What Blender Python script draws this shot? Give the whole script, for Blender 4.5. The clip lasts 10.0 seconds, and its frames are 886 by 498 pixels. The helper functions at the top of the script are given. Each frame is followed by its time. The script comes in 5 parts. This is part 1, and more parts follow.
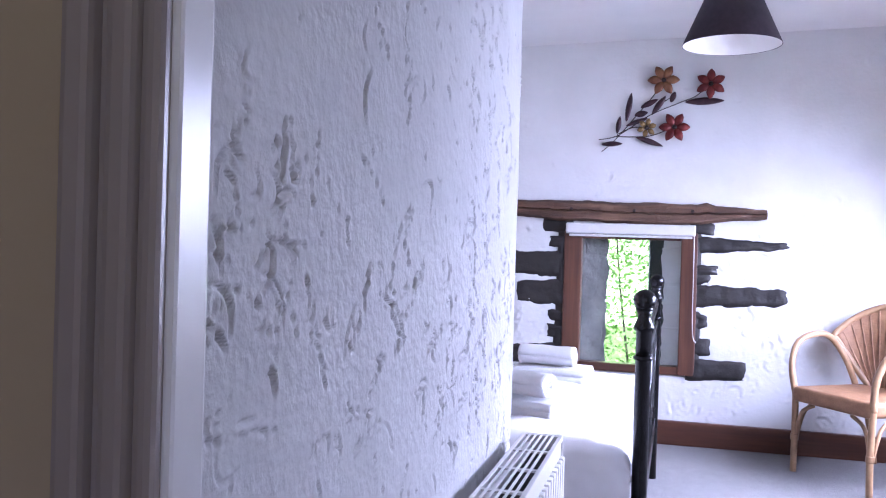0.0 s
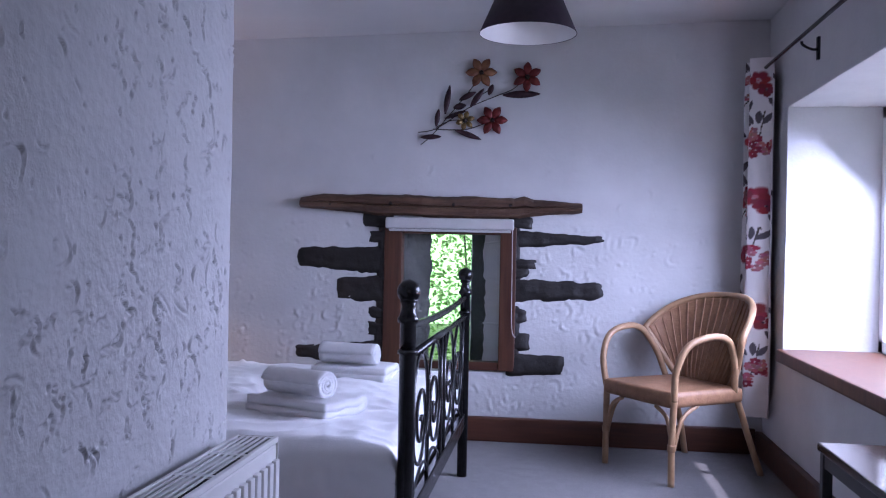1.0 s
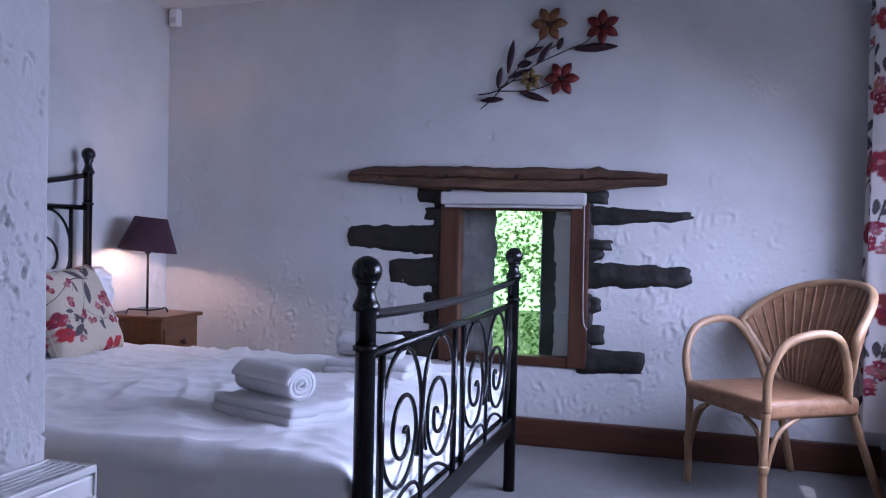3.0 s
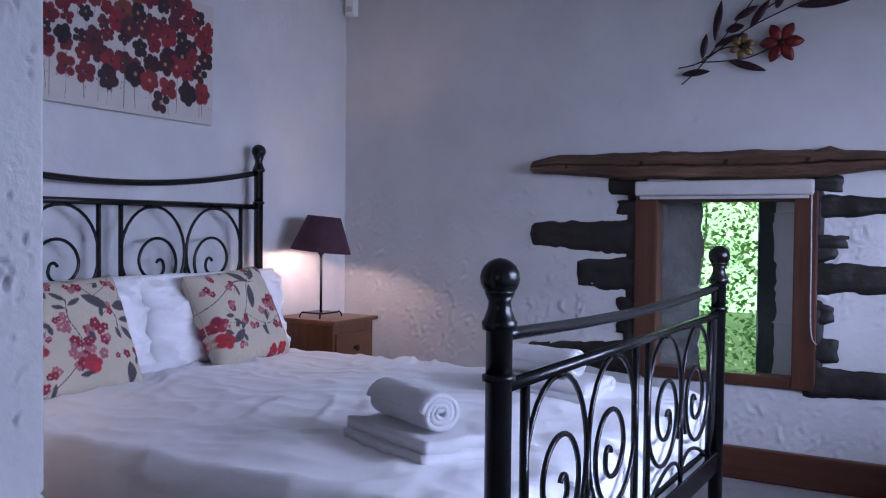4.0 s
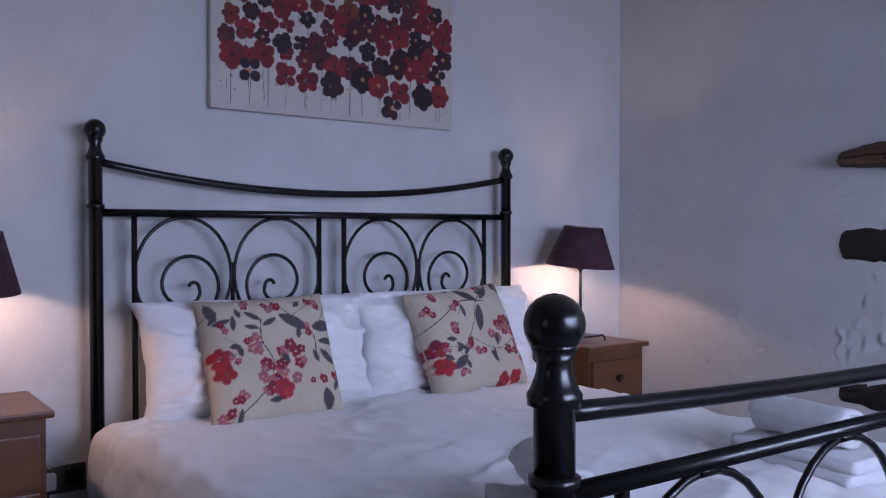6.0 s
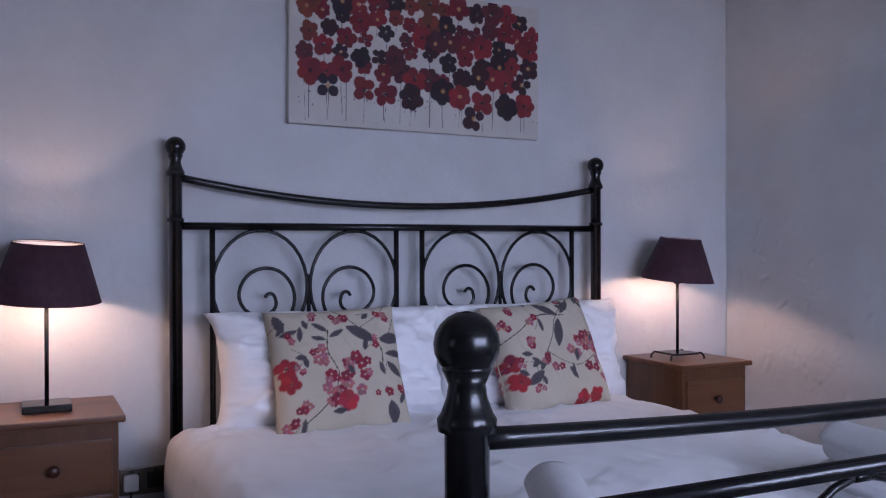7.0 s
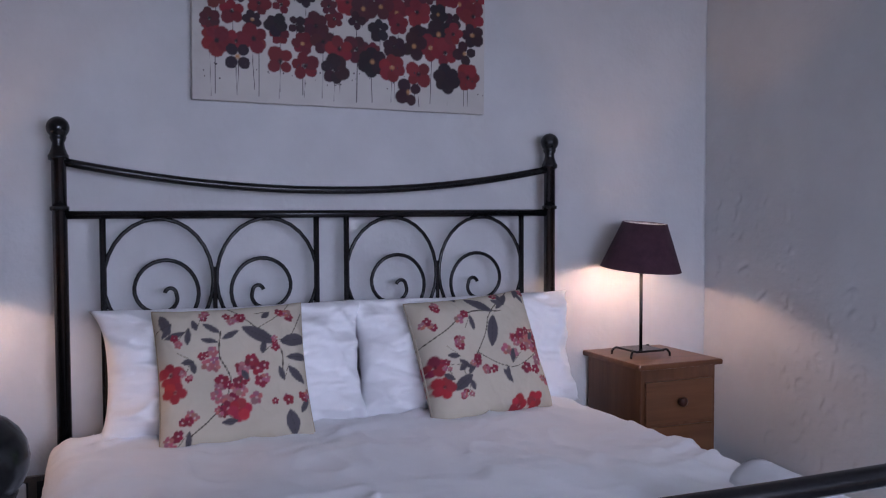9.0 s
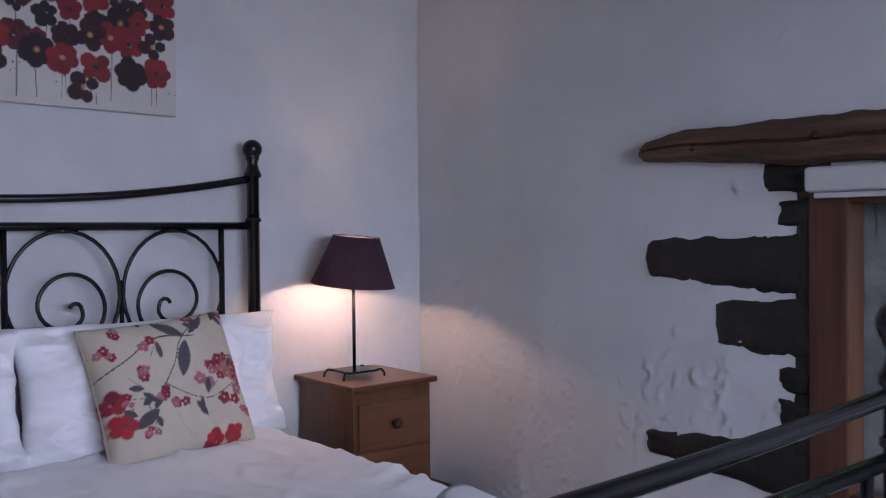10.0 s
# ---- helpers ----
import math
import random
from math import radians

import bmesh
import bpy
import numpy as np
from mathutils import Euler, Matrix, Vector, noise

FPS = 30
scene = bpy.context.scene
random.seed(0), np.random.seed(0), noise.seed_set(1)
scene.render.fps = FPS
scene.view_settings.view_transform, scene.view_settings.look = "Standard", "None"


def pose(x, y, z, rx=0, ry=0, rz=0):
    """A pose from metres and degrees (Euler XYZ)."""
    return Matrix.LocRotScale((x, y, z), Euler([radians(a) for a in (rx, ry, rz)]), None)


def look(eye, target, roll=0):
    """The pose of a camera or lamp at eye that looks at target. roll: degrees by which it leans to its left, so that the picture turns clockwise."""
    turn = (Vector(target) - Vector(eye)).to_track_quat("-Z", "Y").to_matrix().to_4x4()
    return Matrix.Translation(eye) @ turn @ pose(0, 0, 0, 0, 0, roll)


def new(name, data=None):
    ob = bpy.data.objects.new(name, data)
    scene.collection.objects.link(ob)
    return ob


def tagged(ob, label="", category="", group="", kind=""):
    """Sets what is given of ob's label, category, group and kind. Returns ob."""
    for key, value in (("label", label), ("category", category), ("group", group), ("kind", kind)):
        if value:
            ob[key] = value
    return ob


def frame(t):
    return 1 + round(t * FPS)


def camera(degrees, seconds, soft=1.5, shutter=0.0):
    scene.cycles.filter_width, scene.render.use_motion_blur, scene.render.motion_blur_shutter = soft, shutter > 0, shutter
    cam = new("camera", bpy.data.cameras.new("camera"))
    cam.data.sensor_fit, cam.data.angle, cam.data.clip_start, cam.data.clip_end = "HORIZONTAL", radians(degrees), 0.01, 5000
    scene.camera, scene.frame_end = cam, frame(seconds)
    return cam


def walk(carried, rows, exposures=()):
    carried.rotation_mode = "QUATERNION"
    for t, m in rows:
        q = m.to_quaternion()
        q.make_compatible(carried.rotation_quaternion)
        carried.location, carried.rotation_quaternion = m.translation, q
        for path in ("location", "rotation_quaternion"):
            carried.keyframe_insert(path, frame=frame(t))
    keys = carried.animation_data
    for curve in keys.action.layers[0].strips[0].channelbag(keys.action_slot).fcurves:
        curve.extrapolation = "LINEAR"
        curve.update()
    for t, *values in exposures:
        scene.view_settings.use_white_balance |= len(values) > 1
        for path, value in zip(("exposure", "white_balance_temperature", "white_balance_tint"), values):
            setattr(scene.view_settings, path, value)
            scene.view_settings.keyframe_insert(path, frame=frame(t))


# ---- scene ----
cam = camera(53.7, 10.0, soft=1.1)
PATH = [
    (0, (2.228, -5.099, 1.105), (1.71, -3.168, 1.087), 1.7),
    (0.5, (2.374, -4.909, 1.083), (2.028, -2.94, 1.078), 1.2),
    (1, (2.556, -4.876, 1.074), (2.299, -2.893, 1.069), 1.2),
    (1.5, (2.669, -4.734, 1.04), (2.447, -2.746, 1.042), 0.5),
    (2, (2.772, -4.693, 1.044), (2.513, -2.71, 1.025), -0.2),
    (2.2, (2.818, -4.589, 1.019), (2.517, -2.612, 1.005), 0.0),
    (3.3, (2.867, -4.103, 1.041), (2.156, -2.234, 0.986), 0.8),
    (3.5, (2.87, -4.004, 1.04), (2.057, -2.177, 0.982), 0.2),
    (4, (2.826, -3.744, 1.032), (1.806, -2.024, 0.98), 0.6),
    (4.5, (2.826, -3.515, 1.047), (1.618, -1.922, 0.987), 0.6),
    (5, (2.839, -3.352, 1.052), (1.471, -1.894, 0.993), 0.2),
    (5.5, (2.838, -3.218, 1.059), (1.341, -1.894, 1.004), 0.1),
    (6, (2.855, -3.05, 1.044), (1.226, -1.89, 1.009), -0.1),
    (7.5, (2.968, -2.702, 1.051), (1.125, -1.925, 1.026), -0.2),
    (8, (2.946, -2.589, 1.083), (1.088, -1.853, 1.025), -0.2),
    (8.5, (2.91, -2.452, 1.112), (1.047, -1.731, 1.029), -0.1),
    (9, (2.835, -2.316, 1.121), (0.99, -1.55, 1.032), -0.2),
    (9.5, (2.735, -2.187, 1.082), (0.98, -1.23, 1.029), -0.65),
    (10, (2.691, -2.116, 1.083), (1.152, -0.839, 1.045), -0.55),
]
walk(cam, [(t, look(eye, target, roll)) for t, eye, target, roll in PATH],
     exposures=[(0.0, 1.65, 5400, 34), (0.3, 1.3, 5350, 35), (0.6, 0.7, 5250, 35), (0.9, 0.25, 5250, 34), (1.3, 0.12, 5250, 34), (2.2, 0.05, 5250, 33), (3.5, -0.1, 5150, 30), (5.5, -0.38, 5250, 29), (8.0, -0.40, 5420, 27), (10.0, -0.34, 5620, 26)])


# ---- light ----
world = bpy.data.worlds.new("sky")
scene.world = world
world.use_nodes = True
wn = world.node_tree
sky = wn.nodes.new("ShaderNodeTexSky")
sky.sky_type, sky.sun_disc = "NISHITA", False
sky.sun_elevation, sky.sun_rotation = radians(60), radians(100)
wn.links.new(sky.outputs[0], wn.nodes["Background"].inputs[0])
wn.nodes["Background"].inputs[1].default_value = 0.12

sun = new("sun", bpy.data.lights.new("sun", "SUN"))
sun.data.energy, sun.data.angle, sun.data.color = 5.0, radians(0.5), (1.0, 0.95, 0.87)
sun.matrix_world = look((8.6, -2.5, 10.35), (3.6, -0.9, 0.6))

# daylight that the sky sends through the large window and the slit
day = new("window_daylight", bpy.data.lights.new("window_daylight", "AREA"))
day.data.shape, day.data.size, day.data.size_y = "RECTANGLE", 1.9, 1.0
day.data.energy, day.data.color, day.data.spread = 64, (0.84, 0.90, 1.0), radians(145)
day.matrix_world = look((4.22, -1.42, 1.33), (3.0, -1.45, 0.1))
# unseen warm fill lamp, added behind the camera to brighten the passage
hall = new("passage_fill", bpy.data.lights.new("passage_fill", "AREA"))
hall.data.shape, hall.data.size, hall.data.size_y = "RECTANGLE", 0.8, 1.0
hall.data.energy, hall.data.color = 1.7, (1.0, 0.84, 0.66)
hall.matrix_world = look((2.9, -6.33, 1.5), (2.2, -4.6, 1.1))


# ---- materials ----
def mat(name, base=(0.8, 0.8, 0.8), rough=0.6, metal=0.0):
    m = bpy.data.materials.new(name)
    m.use_nodes = True
    b = m.node_tree.nodes["Principled BSDF"]
    b.inputs["Base Color"].default_value = (*base, 1)
    b.inputs["Roughness"].default_value = rough
    b.inputs["Metallic"].default_value = metal
    return m


def nd(m, kind, **props):
    n = m.node_tree.nodes.new(kind)
    for k, v in props.items():
        n.inputs[k.replace("_", " ")].default_value = v
    return n


def coords(m, scale=(1, 1, 1), generated=False):
    tc = m.node_tree.nodes.new("ShaderNodeTexCoord")
    mp = m.node_tree.nodes.new("ShaderNodeMapping")
    mp.inputs["Scale"].default_value = scale
    m.node_tree.links.new(tc.outputs["Object"], mp.inputs[0])
    return mp.outputs[0]


def ramp(m, fac, stops):
    r = m.node_tree.nodes.new("ShaderNodeValToRGB")
    els = r.color_ramp.elements
    while len(els) < len(stops):
        els.new(0.5)
    for e, (p, c) in zip(els, stops):
        e.position, e.color = p, (*c, 1)
    m.node_tree.links.new(fac, r.inputs[0])
    return r.outputs[0]


def noisy(name, stops, scale=8.0, rough=0.6, bump=0.2, bump_scale=60.0, stretch=(1, 1, 1), detail=6.0, dist=0.002, metal=0.0, sheen=0.0):
    """A surface with a two-scale colour variation and a fine relief."""
    m = mat(name, stops[0][1], rough, metal)
    lk, b = m.node_tree.links, m.node_tree.nodes["Principled BSDF"]
    v = coords(m, stretch)
    n1 = nd(m, "ShaderNodeTexNoise", Scale=scale, Detail=detail, Roughness=0.6)
    n2 = nd(m, "ShaderNodeTexNoise", Scale=bump_scale, Detail=4.0)
    lk.new(v, n1.inputs["Vector"]), lk.new(v, n2.inputs["Vector"])
    lk.new(ramp(m, n1.outputs[0], stops), b.inputs["Base Color"])
    if bump:
        bp = nd(m, "ShaderNodeBump", Strength=bump, Distance=dist)
        lk.new(n2.outputs[0], bp.inputs["Height"]), lk.new(bp.outputs[0], b.inputs["Normal"])
    if sheen:
        b.inputs["Sheen Weight"].default_value = sheen
    return m


M_wall = noisy("white_plaster", [(0.3, (0.53, 0.53, 0.53)), (0.7, (0.61, 0.61, 0.605))], 3.0, 0.75, 0.45, 45.0, dist=0.004)
M_pier = noisy("rough_white_plaster", [(0.3, (0.50, 0.50, 0.50)), (0.7, (0.60, 0.60, 0.595))], 4.0, 0.8, 0.6, 60.0, dist=0.004)
M_ceil = noisy("ceiling_paint", [(0.3, (0.60, 0.60, 0.60)), (0.7, (0.66, 0.66, 0.65))], 2.0, 0.8, 0.2, 30.0, dist=0.004)
M_beige = noisy("beige_paint", [(0.3, (0.42, 0.34, 0.22)), (0.7, (0.47, 0.38, 0.25))], 3.0, 0.7, 0.15, 50.0)
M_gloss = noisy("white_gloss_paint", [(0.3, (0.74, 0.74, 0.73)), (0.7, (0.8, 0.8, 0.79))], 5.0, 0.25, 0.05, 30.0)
M_taupe = noisy("taupe_gloss", [(0.3, (0.30, 0.26, 0.235)), (0.7, (0.35, 0.305, 0.275))], 5.0, 0.3, 0.05, 30.0)
M_carpet = noisy("grey_carpet", [(0.3, (0.085, 0.079, 0.078)), (0.7, (0.125, 0.117, 0.115))], 14.0, 0.95, 0.8, 420.0, dist=0.004, sheen=0.2)
M_redwood = noisy("red_brown_wood", [(0.2, (0.03, 0.010, 0.006)), (0.55, (0.075, 0.026, 0.013)), (0.8, (0.11, 0.042, 0.02))], 7.0, 0.42, 0.2, 60.0, (0.25, 4, 4))
M_redwood_z = noisy("red_brown_upright", [(0.2, (0.035, 0.012, 0.007)), (0.55, (0.09, 0.033, 0.016)), (0.8, (0.13, 0.052, 0.025))], 7.0, 0.42, 0.2, 60.0, (4, 4, 0.25))
M_beam = noisy("old_oak_beam", [(0.25, (0.02, 0.010, 0.006)), (0.5, (0.085, 0.042, 0.022)), (0.75, (0.19, 0.105, 0.06))], 6.0, 0.6, 0.9, 40.0, (0.5, 5, 5), dist=0.006)
M_stone = noisy("dark_slate_stone", [(0.25, (0.007, 0.006, 0.005)), (0.6, (0.015, 0.012, 0.010)), (0.9, (0.048, 0.039, 0.032))], 7.0, 0.62, 0.7, 22.0, dist=0.010)
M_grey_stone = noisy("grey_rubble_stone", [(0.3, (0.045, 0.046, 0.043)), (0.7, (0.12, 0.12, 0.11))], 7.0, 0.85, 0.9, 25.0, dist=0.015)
M_dark_stone = noisy("dark_green_grey_stone", [(0.3, (0.012, 0.016, 0.014)), (0.7, (0.035, 0.042, 0.036))], 7.0, 0.6, 0.6, 25.0, dist=0.010)
M_iron = noisy("black_enamel", [(0.3, (0.004, 0.004, 0.0045)), (0.7, (0.007, 0.007, 0.0075))], 20.0, 0.24, 0.03, 90.0)
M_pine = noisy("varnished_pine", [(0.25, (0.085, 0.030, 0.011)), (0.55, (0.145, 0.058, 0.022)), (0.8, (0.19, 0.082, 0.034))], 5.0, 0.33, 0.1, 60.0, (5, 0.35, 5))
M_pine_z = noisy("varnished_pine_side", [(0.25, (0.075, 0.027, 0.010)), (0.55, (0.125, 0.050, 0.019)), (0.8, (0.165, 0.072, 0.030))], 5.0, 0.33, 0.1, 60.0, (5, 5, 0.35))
M_knob = noisy("dark_knob_wood", [(0.3, (0.045, 0.014, 0.008)), (0.7, (0.08, 0.027, 0.014))], 30.0, 0.3, 0.05, 90.0)
M_linen = noisy("white_bed_linen", [(0.3, (0.84, 0.84, 0.85)), (0.7, (0.89, 0.89, 0.90))], 5.0, 0.85, 0.25, 240.0, dist=0.0015, sheen=0.25)
M_towel = noisy("white_terry", [(0.3, (0.80, 0.80, 0.81)), (0.7, (0.86, 0.86, 0.87))], 30.0, 0.95, 1.0, 330.0, dist=0.006, sheen=0.4)
M_cane = noisy("cane_weave", [(0.3, (0.20, 0.10, 0.048)), (0.7, (0.31, 0.165, 0.082))], 24.0, 0.5, 0.5, 130.0, dist=0.003)
M_rattan = noisy("pale_rattan", [(0.3, (0.27, 0.155, 0.078)), (0.7, (0.38, 0.235, 0.125))], 16.0, 0.4, 0.25, 80.0)
M_white_metal = noisy("white_radiator_enamel", [(0.3, (0.70, 0.69, 0.66)), (0.7, (0.77, 0.76, 0.73))], 6.0, 0.35, 0.04, 60.0)
M_dark = noisy("dark_interior", [(0.3, (0.015, 0.014, 0.013)), (0.7, (0.03, 0.028, 0.026))], 12.0, 0.8, 0.1)
M_blind = noisy("white_blind_fabric", [(0.3, (0.46, 0.45, 0.44)), (0.7, (0.53, 0.52, 0.51))], 8.0, 0.7, 0.2, 300.0)
M_canvas = noisy("primed_canvas", [(0.3, (0.52, 0.49, 0.45)), (0.7, (0.58, 0.55, 0.51))], 6.0, 0.85, 0.4, 420.0, dist=0.001)
M_brass = noisy("brushed_nickel", [(0.3, (0.13, 0.115, 0.095)), (0.7, (0.19, 0.165, 0.135))], 40.0, 0.35, 0.05, 80.0, metal=1.0)
M_black = noisy("black_plastic", [(0.3, (0.012, 0.012, 0.012)), (0.7, (0.02, 0.02, 0.02))], 20.0, 0.4, 0.05)
M_ebony = noisy("polished_dark_wood", [(0.3, (0.025, 0.016, 0.012)), (0.7, (0.045, 0.028, 0.021))], 9.0, 0.14, 0.03, 60.0, (0.5, 4, 4))
M_shade_in = noisy("white_shade_lining", [(0.3, (0.72, 0.70, 0.67)), (0.7, (0.78, 0.76, 0.73))], 10.0, 0.8, 0.05)


def flat_paint(name, col, rough=0.75):
    return noisy(name, [(0.3, tuple(c * 0.75 for c in col)), (0.7, tuple(min(1, c * 1.15) for c in col))], 45.0, rough, 0.2, 200.0, dist=0.001)


def glass_mat():
    m = mat("window_glass", (1, 1, 1), 0.02)
    b = m.node_tree.nodes["Principled BSDF"]
    b.inputs["Transmission Weight"].default_value = 1.0
    b.inputs["IOR"].default_value = 1.2
    return m


def glow(name, col, strength):
    m = mat(name)
    b = m.node_tree.nodes["Principled BSDF"]
    b.inputs["Base Color"].default_value = (*col, 1)
    b.inputs["Emission Color"].default_value = (*col, 1)
    b.inputs["Emission Strength"].default_value = strength
    return m


M_shade = noisy("plum_shade_fabric", [(0.3, (0.045, 0.016, 0.026)), (0.7, (0.07, 0.026, 0.04))], 30.0, 0.85, 0.3, 500.0, dist=0.001)
M_shade_dark = noisy("dark_plum_pendant", [(0.3, (0.02, 0.012, 0.02)), (0.7, (0.035, 0.02, 0.032))], 30.0, 0.8, 0.3, 500.0, dist=0.001)
M_glass = glass_mat()
M_bulb = glow("lit_bulb", (1.0, 0.62, 0.32), 25.0)


# ---- mesh helpers ----
def smooth(bm):
    for f in bm.faces:
        f.smooth = True
    return bm


def finish(bm, name):
    bmesh.ops.recalc_face_normals(bm, faces=bm.faces[:])
    me = bpy.data.meshes.new(name)
    bm.to_mesh(me)
    bm.free()
    return me


def part(name, bm, material, parent=None, label="", at=(0, 0, 0), rot=(0, 0, 0)):
    """Links a bmesh as one mesh object under a thing or a part."""
    me = finish(bm, name)
    me.materials.append(material)
    ob = new(name, me)
    ob.parent = parent
    ob.matrix_basis = pose(*at, *rot)
    if label:
        ob["label"] = label
    return ob


def thing(name, at, label, category, group="", kind="", rot=(0, 0, 0)):
    ob = new(name)
    ob.empty_display_size = 0.05
    ob.matrix_basis = pose(*at, *rot)
    return tagged(ob, label, category, group, kind)


def solo(name, bm, material, label, category, group="", kind="", at=(0, 0, 0), rot=(0, 0, 0)):
    return tagged(part(name, bm, material, None, "", at, rot), label, category, group, kind)


def box(lo, hi, bevel=0.0, bm=None, seg=2):
    bm = bm or bmesh.new()
    geo = bmesh.ops.create_cube(bm, size=1)
    vs = geo["verts"]
    for v in vs:
        v.co = Vector([(lo[i] + hi[i]) / 2 + v.co[i] * (hi[i] - lo[i]) for i in range(3)])
    if bevel:
        es = list({e for v in vs for e in v.link_edges})
        bmesh.ops.bevel(bm, geom=es, offset=bevel, segments=seg, affect="EDGES", profile=0.6)
    return bm


def lathe(profile, seg=24, bm=None, at=(0, 0, 0), sx=1.0, sy=1.0):
    """A turned solid from (radius, height) pairs."""
    bm = bm or bmesh.new()
    rings = []
    for r, z in profile:
        rings.append([bm.verts.new((at[0] + sx * r * math.cos(a * math.tau / seg), at[1] + sy * r * math.sin(a * math.tau / seg), at[2] + z)) for a in range(seg)])
    for a, b in zip(rings, rings[1:]):
        for i in range(seg):
            f = bm.faces.new((a[i], a[(i + 1) % seg], b[(i + 1) % seg], b[i]))
            f.smooth = True
    for ring in (() if profile[0] == profile[-1] else (rings[0], rings[-1])):
        if (ring[0].co - ring[seg // 2].co).length > 1e-5:
            bm.faces.new(ring)
    return bm


def tube(pts, r, seg=10, bm=None, r_end=None, squash=1.0):
    """A rod along a line of points."""
    bm = bm or bmesh.new()
    pts = [Vector(p) for p in pts]
    rings, up = [], None
    for i, p in enumerate(pts):
        d = (pts[min(i + 1, len(pts) - 1)] - pts[max(i - 1, 0)]).normalized()
        if up is None:
            up = Vector((0, 0, 1)) if abs(d.z) < 0.9 else Vector((1, 0, 0))
        side = d.cross(up).normalized()
        up = side.cross(d).normalized()
        k = r if r_end is None else r + (r_end - r) * i / (len(pts) - 1)
        rings.append([bm.verts.new(p + (side * math.cos(a * math.tau / seg) + up * squash * math.sin(a * math.tau / seg)) * k) for a in range(seg)])
    for a, b in zip(rings, rings[1:]):
        for i in range(seg):
            bm.faces.new((a[i], a[(i + 1) % seg], b[(i + 1) % seg], b[i])).smooth = True
    bm.faces.new(rings[0]), bm.faces.new(rings[-1])
    return bm


def bez(p0, p1, p2, p3, n=16):
    p0, p1, p2, p3 = map(Vector, (p0, p1, p2, p3))
    return [p0 * (1 - t) ** 3 + p1 * 3 * t * (1 - t) ** 2 + p2 * 3 * t * t * (1 - t) + p3 * t ** 3 for t in (i / n for i in range(n + 1))]


def spline(pts, n=6):
    """A smooth line through the points."""
    pts = [Vector(p) for p in pts]
    out = []
    for i in range(len(pts) - 1):
        a, b, c, d = pts[max(i - 1, 0)], pts[i], pts[i + 1], pts[min(i + 2, len(pts) - 1)]
        for k in range(n):
            t = k / n
            out.append(0.5 * (2 * b + (c - a) * t + (2 * a - 5 * b + 4 * c - d) * t * t + (3 * b - a - 3 * c + d) * t ** 3))
    return out + [pts[-1]]


def fbm(x, y, z=0.0, octaves=4):
    return noise.fractal(Vector((x, y, z)), 0.9, 2.1, octaves)


